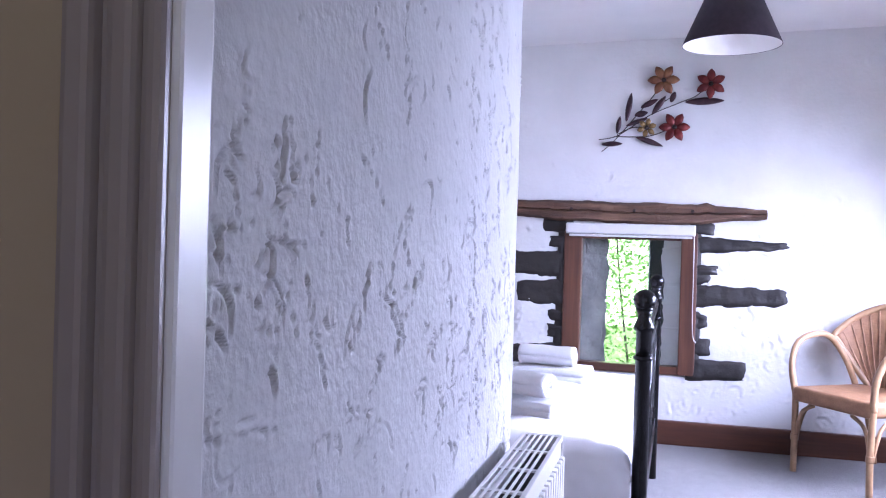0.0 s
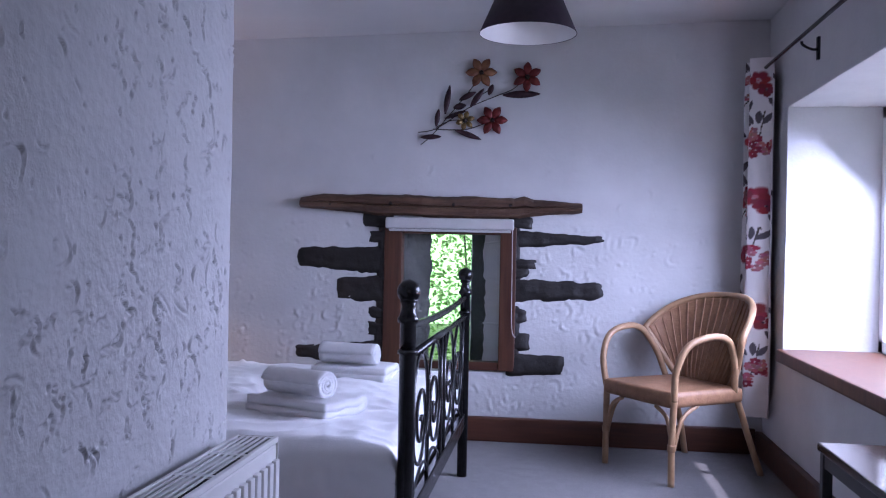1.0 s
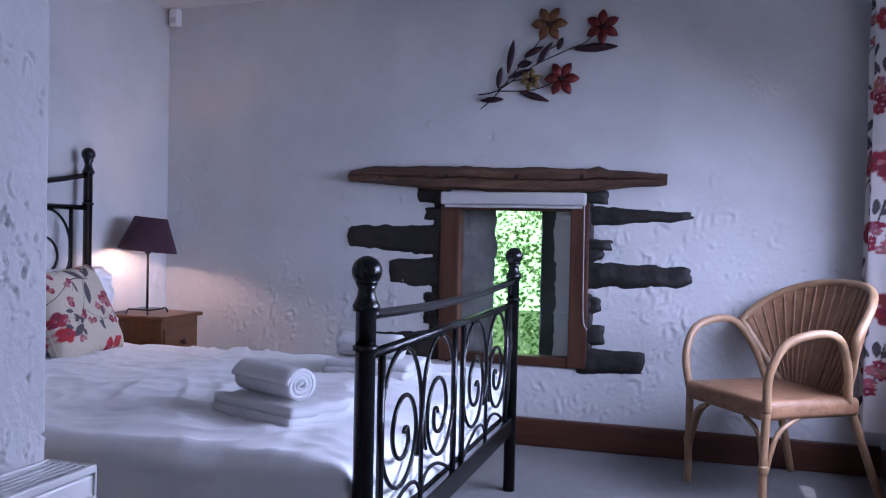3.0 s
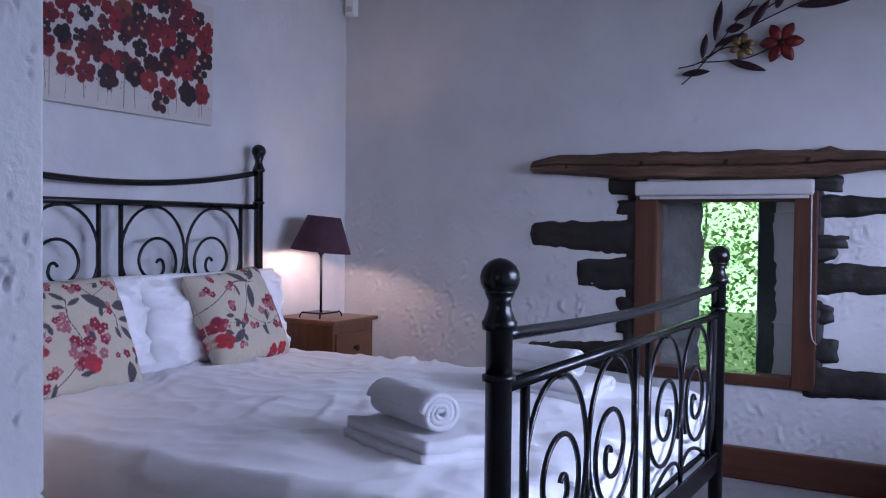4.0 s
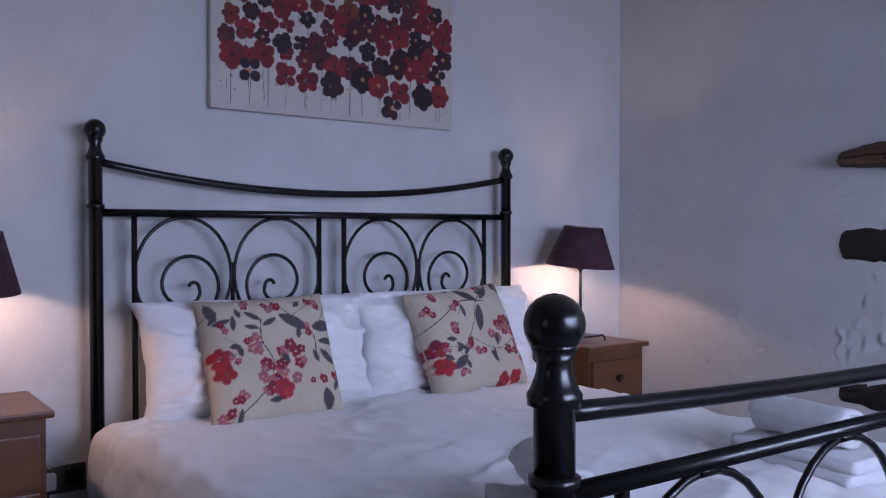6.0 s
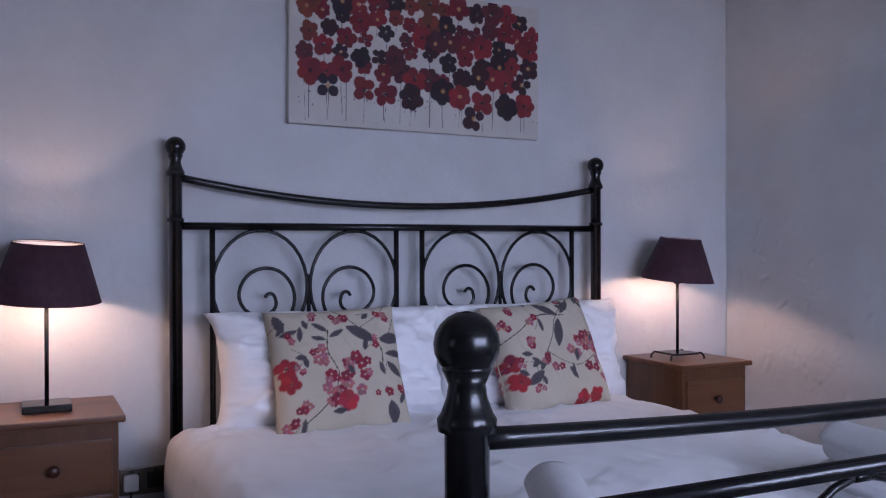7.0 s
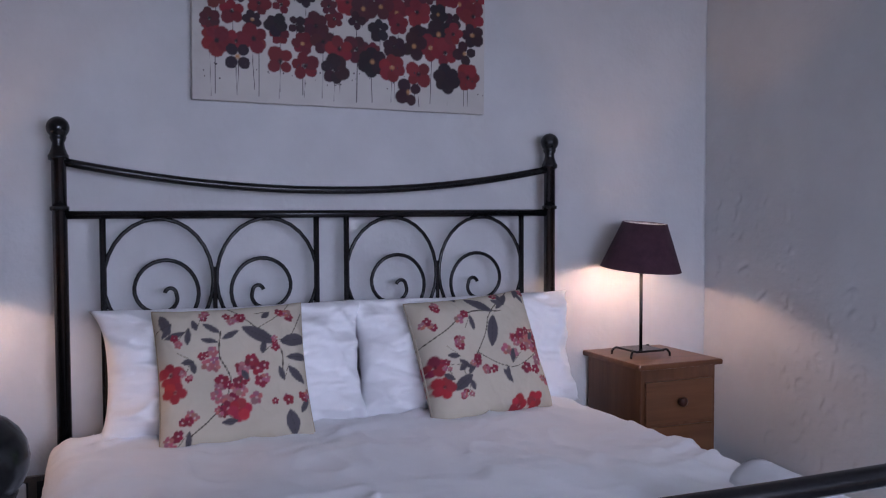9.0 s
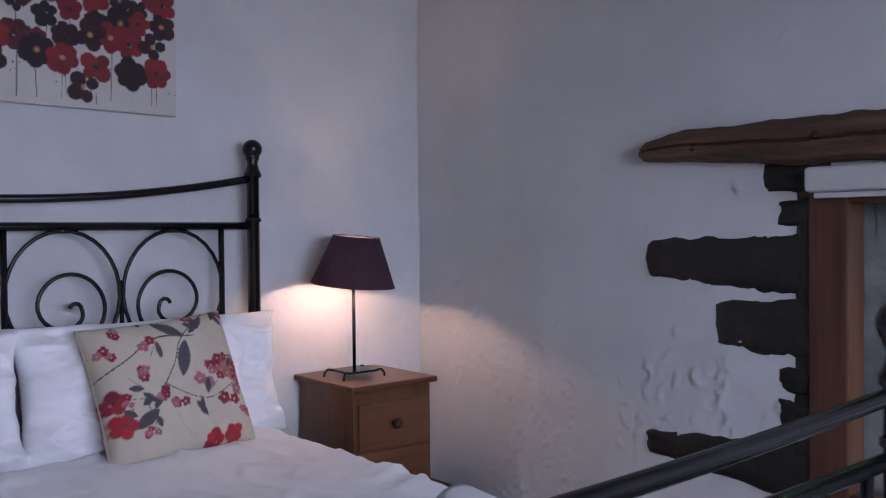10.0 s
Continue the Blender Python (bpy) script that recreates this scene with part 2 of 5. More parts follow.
def trowelled(width, height, step, seed, marks, long, wide, deep, lift, where=None, chains=False):
    """Heights, in metres, of a hand-plastered face on a grid: slow swells, and short trowel nicks with a raised lip."""
    nu, nv = round(width / step), round(height / step)
    rng = np.random.RandomState(seed)
    cu, cv = max(4, nu // 8), max(4, nv // 8)
    swell = np.array([[fbm(width * a / cu * 1.4, height * c / cv * 1.3, seed, 3) * 0.005 + fbm(width * a / cu * 7, height * c / cv * 6, seed + 3, 3) * 0.0016 for c in range(cv + 1)] for a in range(cu + 1)])
    gu, gv = np.linspace(0, cu, nu + 1), np.linspace(0, cv, nv + 1)
    i0, j0 = np.minimum(gu.astype(int), cu - 1), np.minimum(gv.astype(int), cv - 1)
    fu, fv = (gu - i0)[:, None], (gv - j0)[None, :]
    h = (swell[i0][:, j0] * (1 - fu) + swell[i0 + 1][:, j0] * fu) * (1 - fv) + (swell[i0][:, j0 + 1] * (1 - fu) + swell[i0 + 1][:, j0 + 1] * fu) * fv
    made, chain = 0, []
    while made < marks:
        if chains and chain:
            u, v, lean = chain.pop()
        elif chains and rng.uniform() < 0.5:
            u, v, lean = rng.uniform(0, width), rng.uniform(0, height), rng.normal(0, 0.8)
            if rng.uniform() > 0.45 + 1.3 * noise.noise(Vector((u * 3.1, v * 2.7, seed + 9.0))):
                continue
            for k in range(rng.randint(3, 10)):
                lean += rng.normal(0, 0.45)
                u, v = u + rng.uniform(0.006, 0.018) * math.sin(lean) + rng.normal(0, 0.007), v + rng.uniform(0.006, 0.018) * math.cos(lean)
                chain.append((u, v, lean))
            continue
        else:
            u, v, lean = rng.uniform(0, width), rng.uniform(0, height), None
        dense = 0.5 + 1.2 * noise.noise(Vector((u * 2.9, v * 2.6, seed + 5.0)))
        if where:
            dense *= where(u, v)
        if lean is None and rng.uniform() > dense:
            made += 0.25
            continue
        made += 1
        big = rng.uniform() ** 3.0
        l = long * (0.12 + (0.5 if lean is not None else 1.15) * big)
        w = wide * rng.uniform(0.6, 1.3)
        d = deep * rng.uniform(0.35, 1.0)
        turn = lean + rng.normal(0, 0.4) if lean is not None else rng.normal(0, 0.6) if rng.uniform() < 0.7 else rng.uniform(0, 3.14)
        bend = rng.normal(0, 0.8) / max(l, 0.01)
        r = l + 4 * w
        a0, a1 = max(0, int((u - r) / step)), min(nu, int((u + r) / step) + 1)
        b0, b1 = max(0, int((v - r) / step)), min(nv, int((v + r) / step) + 1)
        if a1 - a0 < 2 or b1 - b0 < 2:
            continue
        x = (np.arange(a0, a1 + 1) * step - u)[:, None]
        y = (np.arange(b0, b1 + 1) * step - v)[None, :]
        along = y * math.cos(turn) + x * math.sin(turn)
        across = x * math.cos(turn) - y * math.sin(turn) - bend * along ** 2
        fade = np.clip(1 - (along / l) ** 2, 0, 1) ** 0.6
        h[a0:a1 + 1, b0:b1 + 1] += fade * (lift * d * np.exp(-((across - 1.7 * w) / (1.2 * w)) ** 2) - d * np.exp(-(across / w) ** 2))
    return h


def relief_wall(name, origin, u_dir, n_dir, width, height, depth, step, heights, hole=None, material=None, label="", taper=None):
    """A plastered wall: a trowelled face towards n_dir, a real thickness, and an opening that goes through it.
    hole: u0, v0, u1, v1; taper: the same at the outer face."""
    o, u, n = Vector(origin), Vector(u_dir), Vector(n_dir)
    nu, nv = round(width / step), round(height / step)
    bm = bmesh.new()
    us = [width * i / nu for i in range(nu + 1)]
    vs = [height * j / nv for j in range(nv + 1)]
    hi = None
    if hole:
        hi = [min(range(nu + 1), key=lambda i: abs(us[i] - hole[0])), min(range(nv + 1), key=lambda j: abs(vs[j] - hole[1])),
              min(range(nu + 1), key=lambda i: abs(us[i] - hole[2])), min(range(nv + 1), key=lambda j: abs(vs[j] - hole[3]))]
        us[hi[0]], us[hi[2]], vs[hi[1]], vs[hi[3]] = hole[0], hole[2], hole[1], hole[3]
    grid = [[bm.verts.new(o + u * a + Vector((0, 0, c)) + n * float(heights[i, j])) for j, c in enumerate(vs)] for i, a in enumerate(us)]
    for i in range(nu):
        for j in range(nv):
            if hi and hi[0] <= i < hi[2] and hi[1] <= j < hi[3]:
                continue
            bm.faces.new((grid[i][j], grid[i + 1][j], grid[i + 1][j + 1], grid[i][j + 1])).smooth = True

    def skirt(ring, target):
        back = [bm.verts.new(p) for p in target]
        for k in range(len(ring)):
            bm.faces.new((ring[k], ring[(k + 1) % len(ring)], back[(k + 1) % len(ring)], back[k]))
        return back

    rim = [grid[i][0] for i in range(nu)] + [grid[nu][j] for j in range(nv)] + [grid[i][nv] for i in range(nu, 0, -1)] + [grid[0][j] for j in range(nv, 0, -1)]
    flat = [o + u * ((v.co - o) @ u) + Vector((0, 0, v.co.z - o.z)) - n * depth for v in rim]
    skirt(rim, flat)
    if hi:
        t = taper or hole
        ring = ([grid[i][hi[1]] for i in range(hi[0], hi[2])] + [grid[hi[2]][j] for j in range(hi[1], hi[3])]
                + [grid[i][hi[3]] for i in range(hi[2], hi[0], -1)] + [grid[hi[0]][j] for j in range(hi[3], hi[1], -1)])

        def out(p):
            a = ((p - o) @ u - hole[0]) / (hole[2] - hole[0])
            b = (p.z - o.z - hole[1]) / (hole[3] - hole[1])
            return o + u * (t[0] + a * (t[2] - t[0])) + Vector((0, 0, t[1] + b * (t[3] - t[1]))) - n * depth
        skirt(ring, [out(v.co) for v in ring])
        q = [0, t[0], t[2], width], [0, t[1], t[3], height]
        for a in range(3):
            for b in range(3):
                if (a, b) != (1, 1):
                    bm.faces.new([bm.verts.new(o + u * x + Vector((0, 0, z)) - n * depth) for x, z in
                                  ((q[0][a], q[1][b]), (q[0][a + 1], q[1][b]), (q[0][a + 1], q[1][b + 1]), (q[0][a], q[1][b + 1]))])
    else:
        bm.faces.new([bm.verts.new(o + u * x + Vector((0, 0, z)) - n * depth) for x, z in ((0, 0), (width, 0), (width, height), (0, height))])
    return solo(name, bm, material or M_wall, label, "wall", kind="structure")


# ---- structure ----
XR, CEIL, YS = 3.67, 2.40, -4.64


def ceil_z(x):
    """The old ceiling rises a little towards the window side."""
    return 2.228 + 0.027 * x


def floor_and_ceiling():
    solo("floor", box((-0.3, -6.4, -0.2), (4.3, 0.05, 0.0)), M_carpet, "pale grey short-pile fitted carpet", "floor", kind="structure")
    bm = box((-0.3, -6.4, 0.0), (4.3, 0.05, 0.3))
    for v in bm.verts:
        v.co.z += ceil_z(v.co.x)
    solo("ceiling", bm, M_ceil, "white painted plaster ceiling", "ceiling", kind="structure")


floor_and_ceiling()
relief_wall("wall_north", (-0.3, 0, 0), (1, 0, 0), (0, -1, 0), 4.6, CEIL, 0.22, 0.009,
            trowelled(4.6, CEIL, 0.009, 3, 2100, 0.032, 0.0075, 0.0060, 1.1, lambda u, v: 1.0 if v < 1.2 else 0.05),
            (1.90, 0.385, 2.63, 1.195), label="white hand-trowelled plaster wall with a deep window", taper=(2.119, 0.385, 2.364, 1.15))
relief_wall("wall_west", (0, -3.6, 0), (0, 1, 0), (1, 0, 0), 3.6, CEIL, 0.3, 0.012,
            trowelled(3.6, CEIL, 0.012, 11, 800, 0.035, 0.010, 0.0050, 1.0, lambda u, v: 1.0 if v < 1.0 else 0.06),
            label="white plaster wall behind the bed")
PX, PY = 1.862, -3.075
relief_wall("wall_pier", (PX, YS + 0.14, 0), (0, 1, 0), (1, 0, 0), PY - YS - 0.14, CEIL, 0.25, 0.0032,
            trowelled(PY - YS - 0.14, CEIL, 0.0032, 21, 3300, 0.032, 0.0025, 0.0080, 0.4, None, True),
            material=M_pier, label="white plaster pier with rough trowel marks")
relief_wall("wall_east", (XR, -4.7, 0), (0, 1, 0), (-1, 0, 0), 4.7, CEIL, 0.52, 0.018,
            trowelled(4.7, CEIL, 0.018, 31, 300, 0.04, 0.014, 0.003, 1.0),
            (2.25, 0.575, 4.30, 1.795), label="white plaster wall with a deep window reveal")
solo("wall_alcove", box((-0.3, -3.9, 0), (1.61, -3.6, CEIL)), M_wall, "white plaster wall", "wall", kind="structure")


def south_wall():
    """The wall with the doorway, and the passage behind the camera."""
    s = thing("wall_south", (0, 0, 0), "beige painted passage wall with a doorway", "wall", kind="structure")
    part("wall_panel", box((0.9, YS, 0), (1.864, YS + 0.14, CEIL)), M_beige, s)
    part("wall_panel", box((2.98, YS, 0), (4.04, YS + 0.14, CEIL)), M_beige, s)
    part("wall_panel", box((1.864, YS, 2.06), (2.98, YS + 0.14, CEIL)), M_beige, s)
    p = thing("wall_passage", (0, 0, 0), "beige painted passage walls", "wall", kind="structure")
    part("wall_panel", box((0.9, -6.3, 0), (1.0, YS, CEIL)), M_beige, p)
    part("wall_panel", box((3.5, -6.3, 0), (3.6, YS, CEIL)), M_beige, p)
    # unseen end wall, with an opening made for the added fill lamp
    part("wall_panel", box((0.9, -6.4, 0), (2.45, -6.3, CEIL)), M_beige, p)
    part("wall_panel", box((3.35, -6.4, 0), (3.6, -6.3, CEIL)), M_beige, p)
    part("wall_panel", box((2.45, -6.4, 0), (3.35, -6.3, 0.95)), M_beige, p)
    part("wall_panel", box((2.45, -6.4, 2.05), (3.35, -6.3, CEIL)), M_beige, p)
    d = thing("door_frame", (0, 0, 0), "white gloss painted moulded door frame", "door frame", kind="structure")
    for x, sgn in ((1.941, -1), (2.93, 1)):
        part("jamb", box((min(x, x + sgn * 0.077), YS, 0), (max(x, x + sgn * 0.05), YS + 0.04, 2.03), 0.004), M_gloss, d)
        # architrave strips in a darker taupe than the white jamb
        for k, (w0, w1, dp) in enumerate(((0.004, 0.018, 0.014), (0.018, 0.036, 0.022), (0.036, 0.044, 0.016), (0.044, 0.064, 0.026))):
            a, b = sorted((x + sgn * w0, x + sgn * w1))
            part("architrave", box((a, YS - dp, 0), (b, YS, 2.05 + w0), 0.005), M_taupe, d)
    part("head", box((1.891, YS, 2.03), (2.98, YS + 0.04, 2.06), 0.004), M_gloss, d)


south_wall()


def skirting():
    def board(name, lo, hi):
        bm = box(lo, hi, 0.008)
        return solo(name, bm, M_redwood, "dark red-brown varnished skirting board", "skirting board", kind="structure")
    board("baseboard_north", (0.0, -0.035, 0), (XR - 0.04, 0.0, 0.135))
    board("baseboard_east", (XR - 0.038, -4.4, 0), (XR, -0.0, 0.12))
    board("baseboard_west", (0, -3.55, 0), (0.02, -0.04, 0.12))


skirting()


def stone(parent, xa, xb, za, zb, taper, seed, proud=0.012):
    """One rubble stone that shows through the plaster: long, tapered, with a worn outline."""
    bm = bmesh.new()
    nx, nz = max(6, int(abs(xb - xa) / 0.025)), 8
    rows = []
    for i in range(nx + 1):
        f = i / nx
        x = xa + (xb - xa) * f
        h = (zb - za) / 2 * (1 - taper * f)
        h *= math.sqrt(max(0.05, 1 - max(0, (f - 0.88) / 0.125) ** 2))
        h += 0.010 * fbm(x * 14, seed, 1)
        mid = (za + zb) / 2 + 0.010 * fbm(x * 7, seed, 4)
        row = []
        for j in range(nz + 1):
            g = 2 * j / nz - 1
            edge = min(1.0, 3.2 * (1 - abs(g)), 2.0 * (1 - f) * nx / 4 + 0.1)
            y = -proud * edge - 0.010 * fbm(x * 16, g * 1.3, seed + 2) * edge + 0.02 * (1 - edge)
            row.append(bm.verts.new((x, y, mid + g * h)))
        rows.append(row)
    for a, b in zip(rows, rows[1:]):
        for j in range(nz):
            bm.faces.new((a[j], b[j], b[j + 1], a[j + 1])).smooth = True
    rim = [r[0] for r in rows] + rows[-1][1:] + [r[-1] for r in rows[-2::-1]] + rows[0][-2:0:-1]
    back = [bm.verts.new((v.co.x, 0.12, v.co.z)) for v in rim]
    for k in range(len(rim)):
        bm.faces.new((rim[k], rim[(k + 1) % len(rim)], back[(k + 1) % len(rim)], back[k]))
    bm.faces.new(back)
    return part("stone", bm, M_stone, parent)


def small_window():
    st = thing("stone_surround", (0, 0, 0), "dark rubble stones left bare round the small window", "stonework", kind="structure")
    left = ((1.64, 1.43, 1.155, 1.275, 0.25), (1.64, 1.475, 1.07, 1.175, 0.35), (1.64, 1.055, 0.895, 1.105, 0.38), (1.64, 1.29, 0.725, 0.925, 0.28),
            (1.64, 1.475, 0.645, 0.74, 0.3), (1.64, 1.475, 0.55, 0.66, 0.2), (1.64, 1.05, 0.36, 0.56, 0.6))
    right = ((2.29, 2.445, 1.165, 1.265, 0.3), (2.29, 2.835, 1.065, 1.19, 0.70), (2.29, 2.47, 0.945, 1.03, 0.3), (2.29, 2.43, 0.885, 0.99, 0.45), (2.29, 2.845, 0.765, 0.925, 0.32),
             (2.29, 2.42, 0.625, 0.78, 0.6), (2.29, 2.44, 0.485, 0.63, 0.3), (2.29, 2.635, 0.355, 0.50, 0.1))
    left += ((1.64, 1.52, 0.40, 0.82, 0.1), (1.64, 1.53, 0.80, 1.27, 0.1))
    right += ((2.29, 2.375, 0.38, 0.82, 0.1), (2.29, 2.37, 0.80, 1.24, 0.1))
    for k, s in enumerate(left + right):
        stone(st, *s, seed=k * 3.7 + 1)
    # lintel beam
    bm = bmesh.new()
    rings = []
    n = 60
    for i in range(n + 1):
        f = i / n
        x = 1.105 + 1.587 * f
        top = 1.358 + 0.004 * math.sin(f * 7) + 0.008 * fbm(x * 6, 2) + 0.004 * fbm(x * 23, 5)
        bot = 1.240 + 0.006 * math.sin(f * 5 + 1) + 0.008 * fbm(x * 5, 8) + 0.003 * fbm(x * 21, 6)
        if f < 0.3:
            bot += (0.3 - f) / 0.3 * 0.038
            top -= (max(0, 0.1 - f) / 0.1) ** 2 * 0.020
        top += 0.016 * math.exp(-((f - 0.80) / 0.022) ** 2)
        if f > 0.72:
            bot += (f - 0.72) / 0.28 * 0.040
            top -= (f - 0.72) / 0.28 * 0.035
        prof = ((0.1, bot), (-0.035, bot), (-0.058, bot + 0.014), (-0.066, bot + 0.45 * (top - bot)), (-0.05, bot + 0.5 * (top - bot)), (-0.064, bot + 0.56 * (top - bot)), (-0.052, top - 0.014), (-0.03, top), (0.1, top))
        rings.append([bm.verts.new((x, y + (0.006 * fbm(x * 11, z * 20, 3) if y < 0 else 0), z)) for y, z in prof])
    for a, b in zip(rings, rings[1:]):
        for j in range(len(a) - 1):
            bm.faces.new((a[j], b[j], b[j + 1], a[j + 1]))
    bm.faces.new(rings[0]), bm.faces.new(rings[-1])
    solo("lintel_beam", bm, M_beam, "rough weathered oak beam over the small window", "beam", kind="structure")
    kn = noisy("knot_hole", [(0.3, (0.008, 0.005, 0.004)), (0.7, (0.02, 0.012, 0.009))], 30.0, 0.8, 0.3)
    beam = bpy.data.objects["lintel_beam"]
    for x, z in ((1.283, 1.306), (1.63, 1.312), (1.985, 1.308), (2.30, 1.308)):
        part("knot", lathe([(0.001, 0.006), (0.008, 0.005), (0.011, 0.0), (0.011, -0.02)], 12), kn, beam, "dark bolt hole", (x, -0.058, z), (90, 0, 0))
    # frame, glass, blind
    w = thing("window_1", (0, 0, 0), "small fixed window in a red-brown wooden frame", "window", kind="structure")
    part("window_frame", box((1.592, -0.02, 0.39), (1.692, 0.07, 1.19), 0.006), M_redwood_z, w)
    part("window_frame", box((2.246, -0.02, 0.39), (2.336, 0.07, 1.19), 0.006), M_redwood_z, w)
    part("window_frame", box((1.692, -0.014, 0.39), (2.246, 0.066, 0.436), 0.005), M_redwood, w)
    part("window_frame", box((1.692, -0.014, 1.145), (2.246, 0.066, 1.188), 0.005), M_redwood, w)
    g = part("pane", box((1.686, 0.034, 0.43), (2.252, 0.038, 1.15)), M_glass, w, "clear glass pane")
    g.visible_shadow = False
    b = thing("roller_blind", (0, 0, 0), "white roller blind rolled up under the beam", "blind")
    part("cassette", box((1.603, -0.065, 1.172), (2.322, -0.018, 1.234), 0.012, seg=3), M_blind, b)
    part("bottom_bar", box((1.622, -0.052, 1.157), (2.304, -0.03, 1.171), 0.004), M_blind, b)
    part("bead_chain", tube(spline([(2.314, -0.045, 1.20), (2.316, -0.04, 0.92), (2.32, -0.038, 0.64), (2.34, -0.03, 0.58)]), 0.0028, 6), M_blind, b)
    # stone blocks of the deep outer reveal
    r = thing("outer_reveal", (0, 0, 0), "grey rubble masonry of the outer window reveal", "stonework", kind="structure")
    for side in (0, 1):
        bm = bmesh.new()
        ny, nz = 50, 60
        grid = []
        for i in range(ny + 1):
            f = i / ny
            y = 0.075 + 0.138 * f
            row = []
            for k in range(nz + 1):
                z = 0.39 + 0.80 * k / nz
                course = abs(math.sin(z * 24 + 1.5 * noise.noise(Vector((y * 3, z * 3, side))))) ** 0.3
                head = abs(math.sin(y * 11 + 2.6 * math.floor(z * 24 / math.pi))) ** 0.3
                lump = (0.016 * course * head + 0.012 * fbm(y * 9, z * 9, side * 5 + 2)) * (1.0 if side == 0 else 0.35)
                x = (1.655 + 0.150 * f + lump) if side == 0 else (2.298 - 0.215 * f - lump)
                row.append(bm.verts.new((x, y, z)))
            grid.append(row)
        for a, c in zip(grid, grid[1:]):
            for k in range(nz):
                bm.faces.new((a[k], c[k], c[k + 1], a[k + 1])).smooth = True
        # the right side takes a darker, greener stone than the left
        ob = part("masonry", bm, M_grey_stone if side == 0 else M_dark_stone, r)
        so = ob.modifiers.new("thick", "SOLIDIFY")
        so.thickness, so.offset = 0.03, 0


small_window()


def large_window():
    """Deep reveal window in the east wall, whose wooden sill board runs along the wall."""
    y0, y1, xo = -2.45, -0.40, XR + 0.52
    s = thing("window_sill", (0, 0, 0), "thick dark red-brown wooden window sill board", "window sill", kind="structure")
    bm = box((XR - 0.035, y0 - 0.03, 0.545), (xo - 0.05, y1 + 0.0, 0.607), 0.010)
    part("board", bm, M_redwood_z, s)
    w = thing("window_2", (0, 0, 0), "white painted casement window with small panes", "window", kind="structure")
    a, b, zb, zt = y0, y1, 0.607, 1.795
    for n, lo, hi in (("window_frame", (4.110, a, zb), (4.170, a + 0.06, zt)), ("window_frame", (4.110, b - 0.06, zb), (4.170, b, zt)),
                      ("window_frame", (4.110, a, zt - 0.06), (4.170, b, zt)), ("window_frame", (4.110, a, zb), (4.170, b, zb + 0.06)), ("mullion", (4.112, (a + b) / 2 - 0.035, zb), (4.168, (a + b) / 2 + 0.035, zt))):
        part(n, box(lo, hi, 0.005), M_gloss, w)
    for k in range(1, 4):
        z = zb + (zt - zb) * k / 4
        part("glazing_bar", box((4.125, a + 0.05, z - 0.011), (4.155, b - 0.05, z + 0.011), 0.003), M_gloss, w)
    for y in (a + 0.35, a + 0.68, b - 0.68, b - 0.35):
        part("glazing_bar", box((4.126, y - 0.011, zb), (4.154, y + 0.011, zt), 0.003), M_gloss, w)
    g = part("pane", box((4.138, a + 0.04, zb + 0.04), (4.142, b - 0.04, zt - 0.04)), M_glass, w)
    g.visible_shadow = False


large_window()


# ---- bed ----
def scroll(y, z, side, n=76):
    """The line of one scroll: up the middle bar, over the arch, down and round, and into the curl."""
    pts = []
    for i in range(n + 1):
        th = -40 + (885 + 40) * i / n
        k = max(0.0, min(1.0, (th - 180) / 220))
        k = k * k * (3 - 2 * k)
        q = max(0.0, min(1.0, (th - 530) / 200))
        q = q * q * (3 - 2 * q)
        a = 0.158 + (0.091 - 0.158) * k - 0.074 * q
        b = 0.187 + (0.092 - 0.187) * k - 0.073 * q
        t = radians(th)
        pts.append((0, y + side * (a * math.cos(t) + 0.018 * k + 0.013 * q), z + b * math.sin(t) - 0.030 * k - 0.012 * q))
    return pts


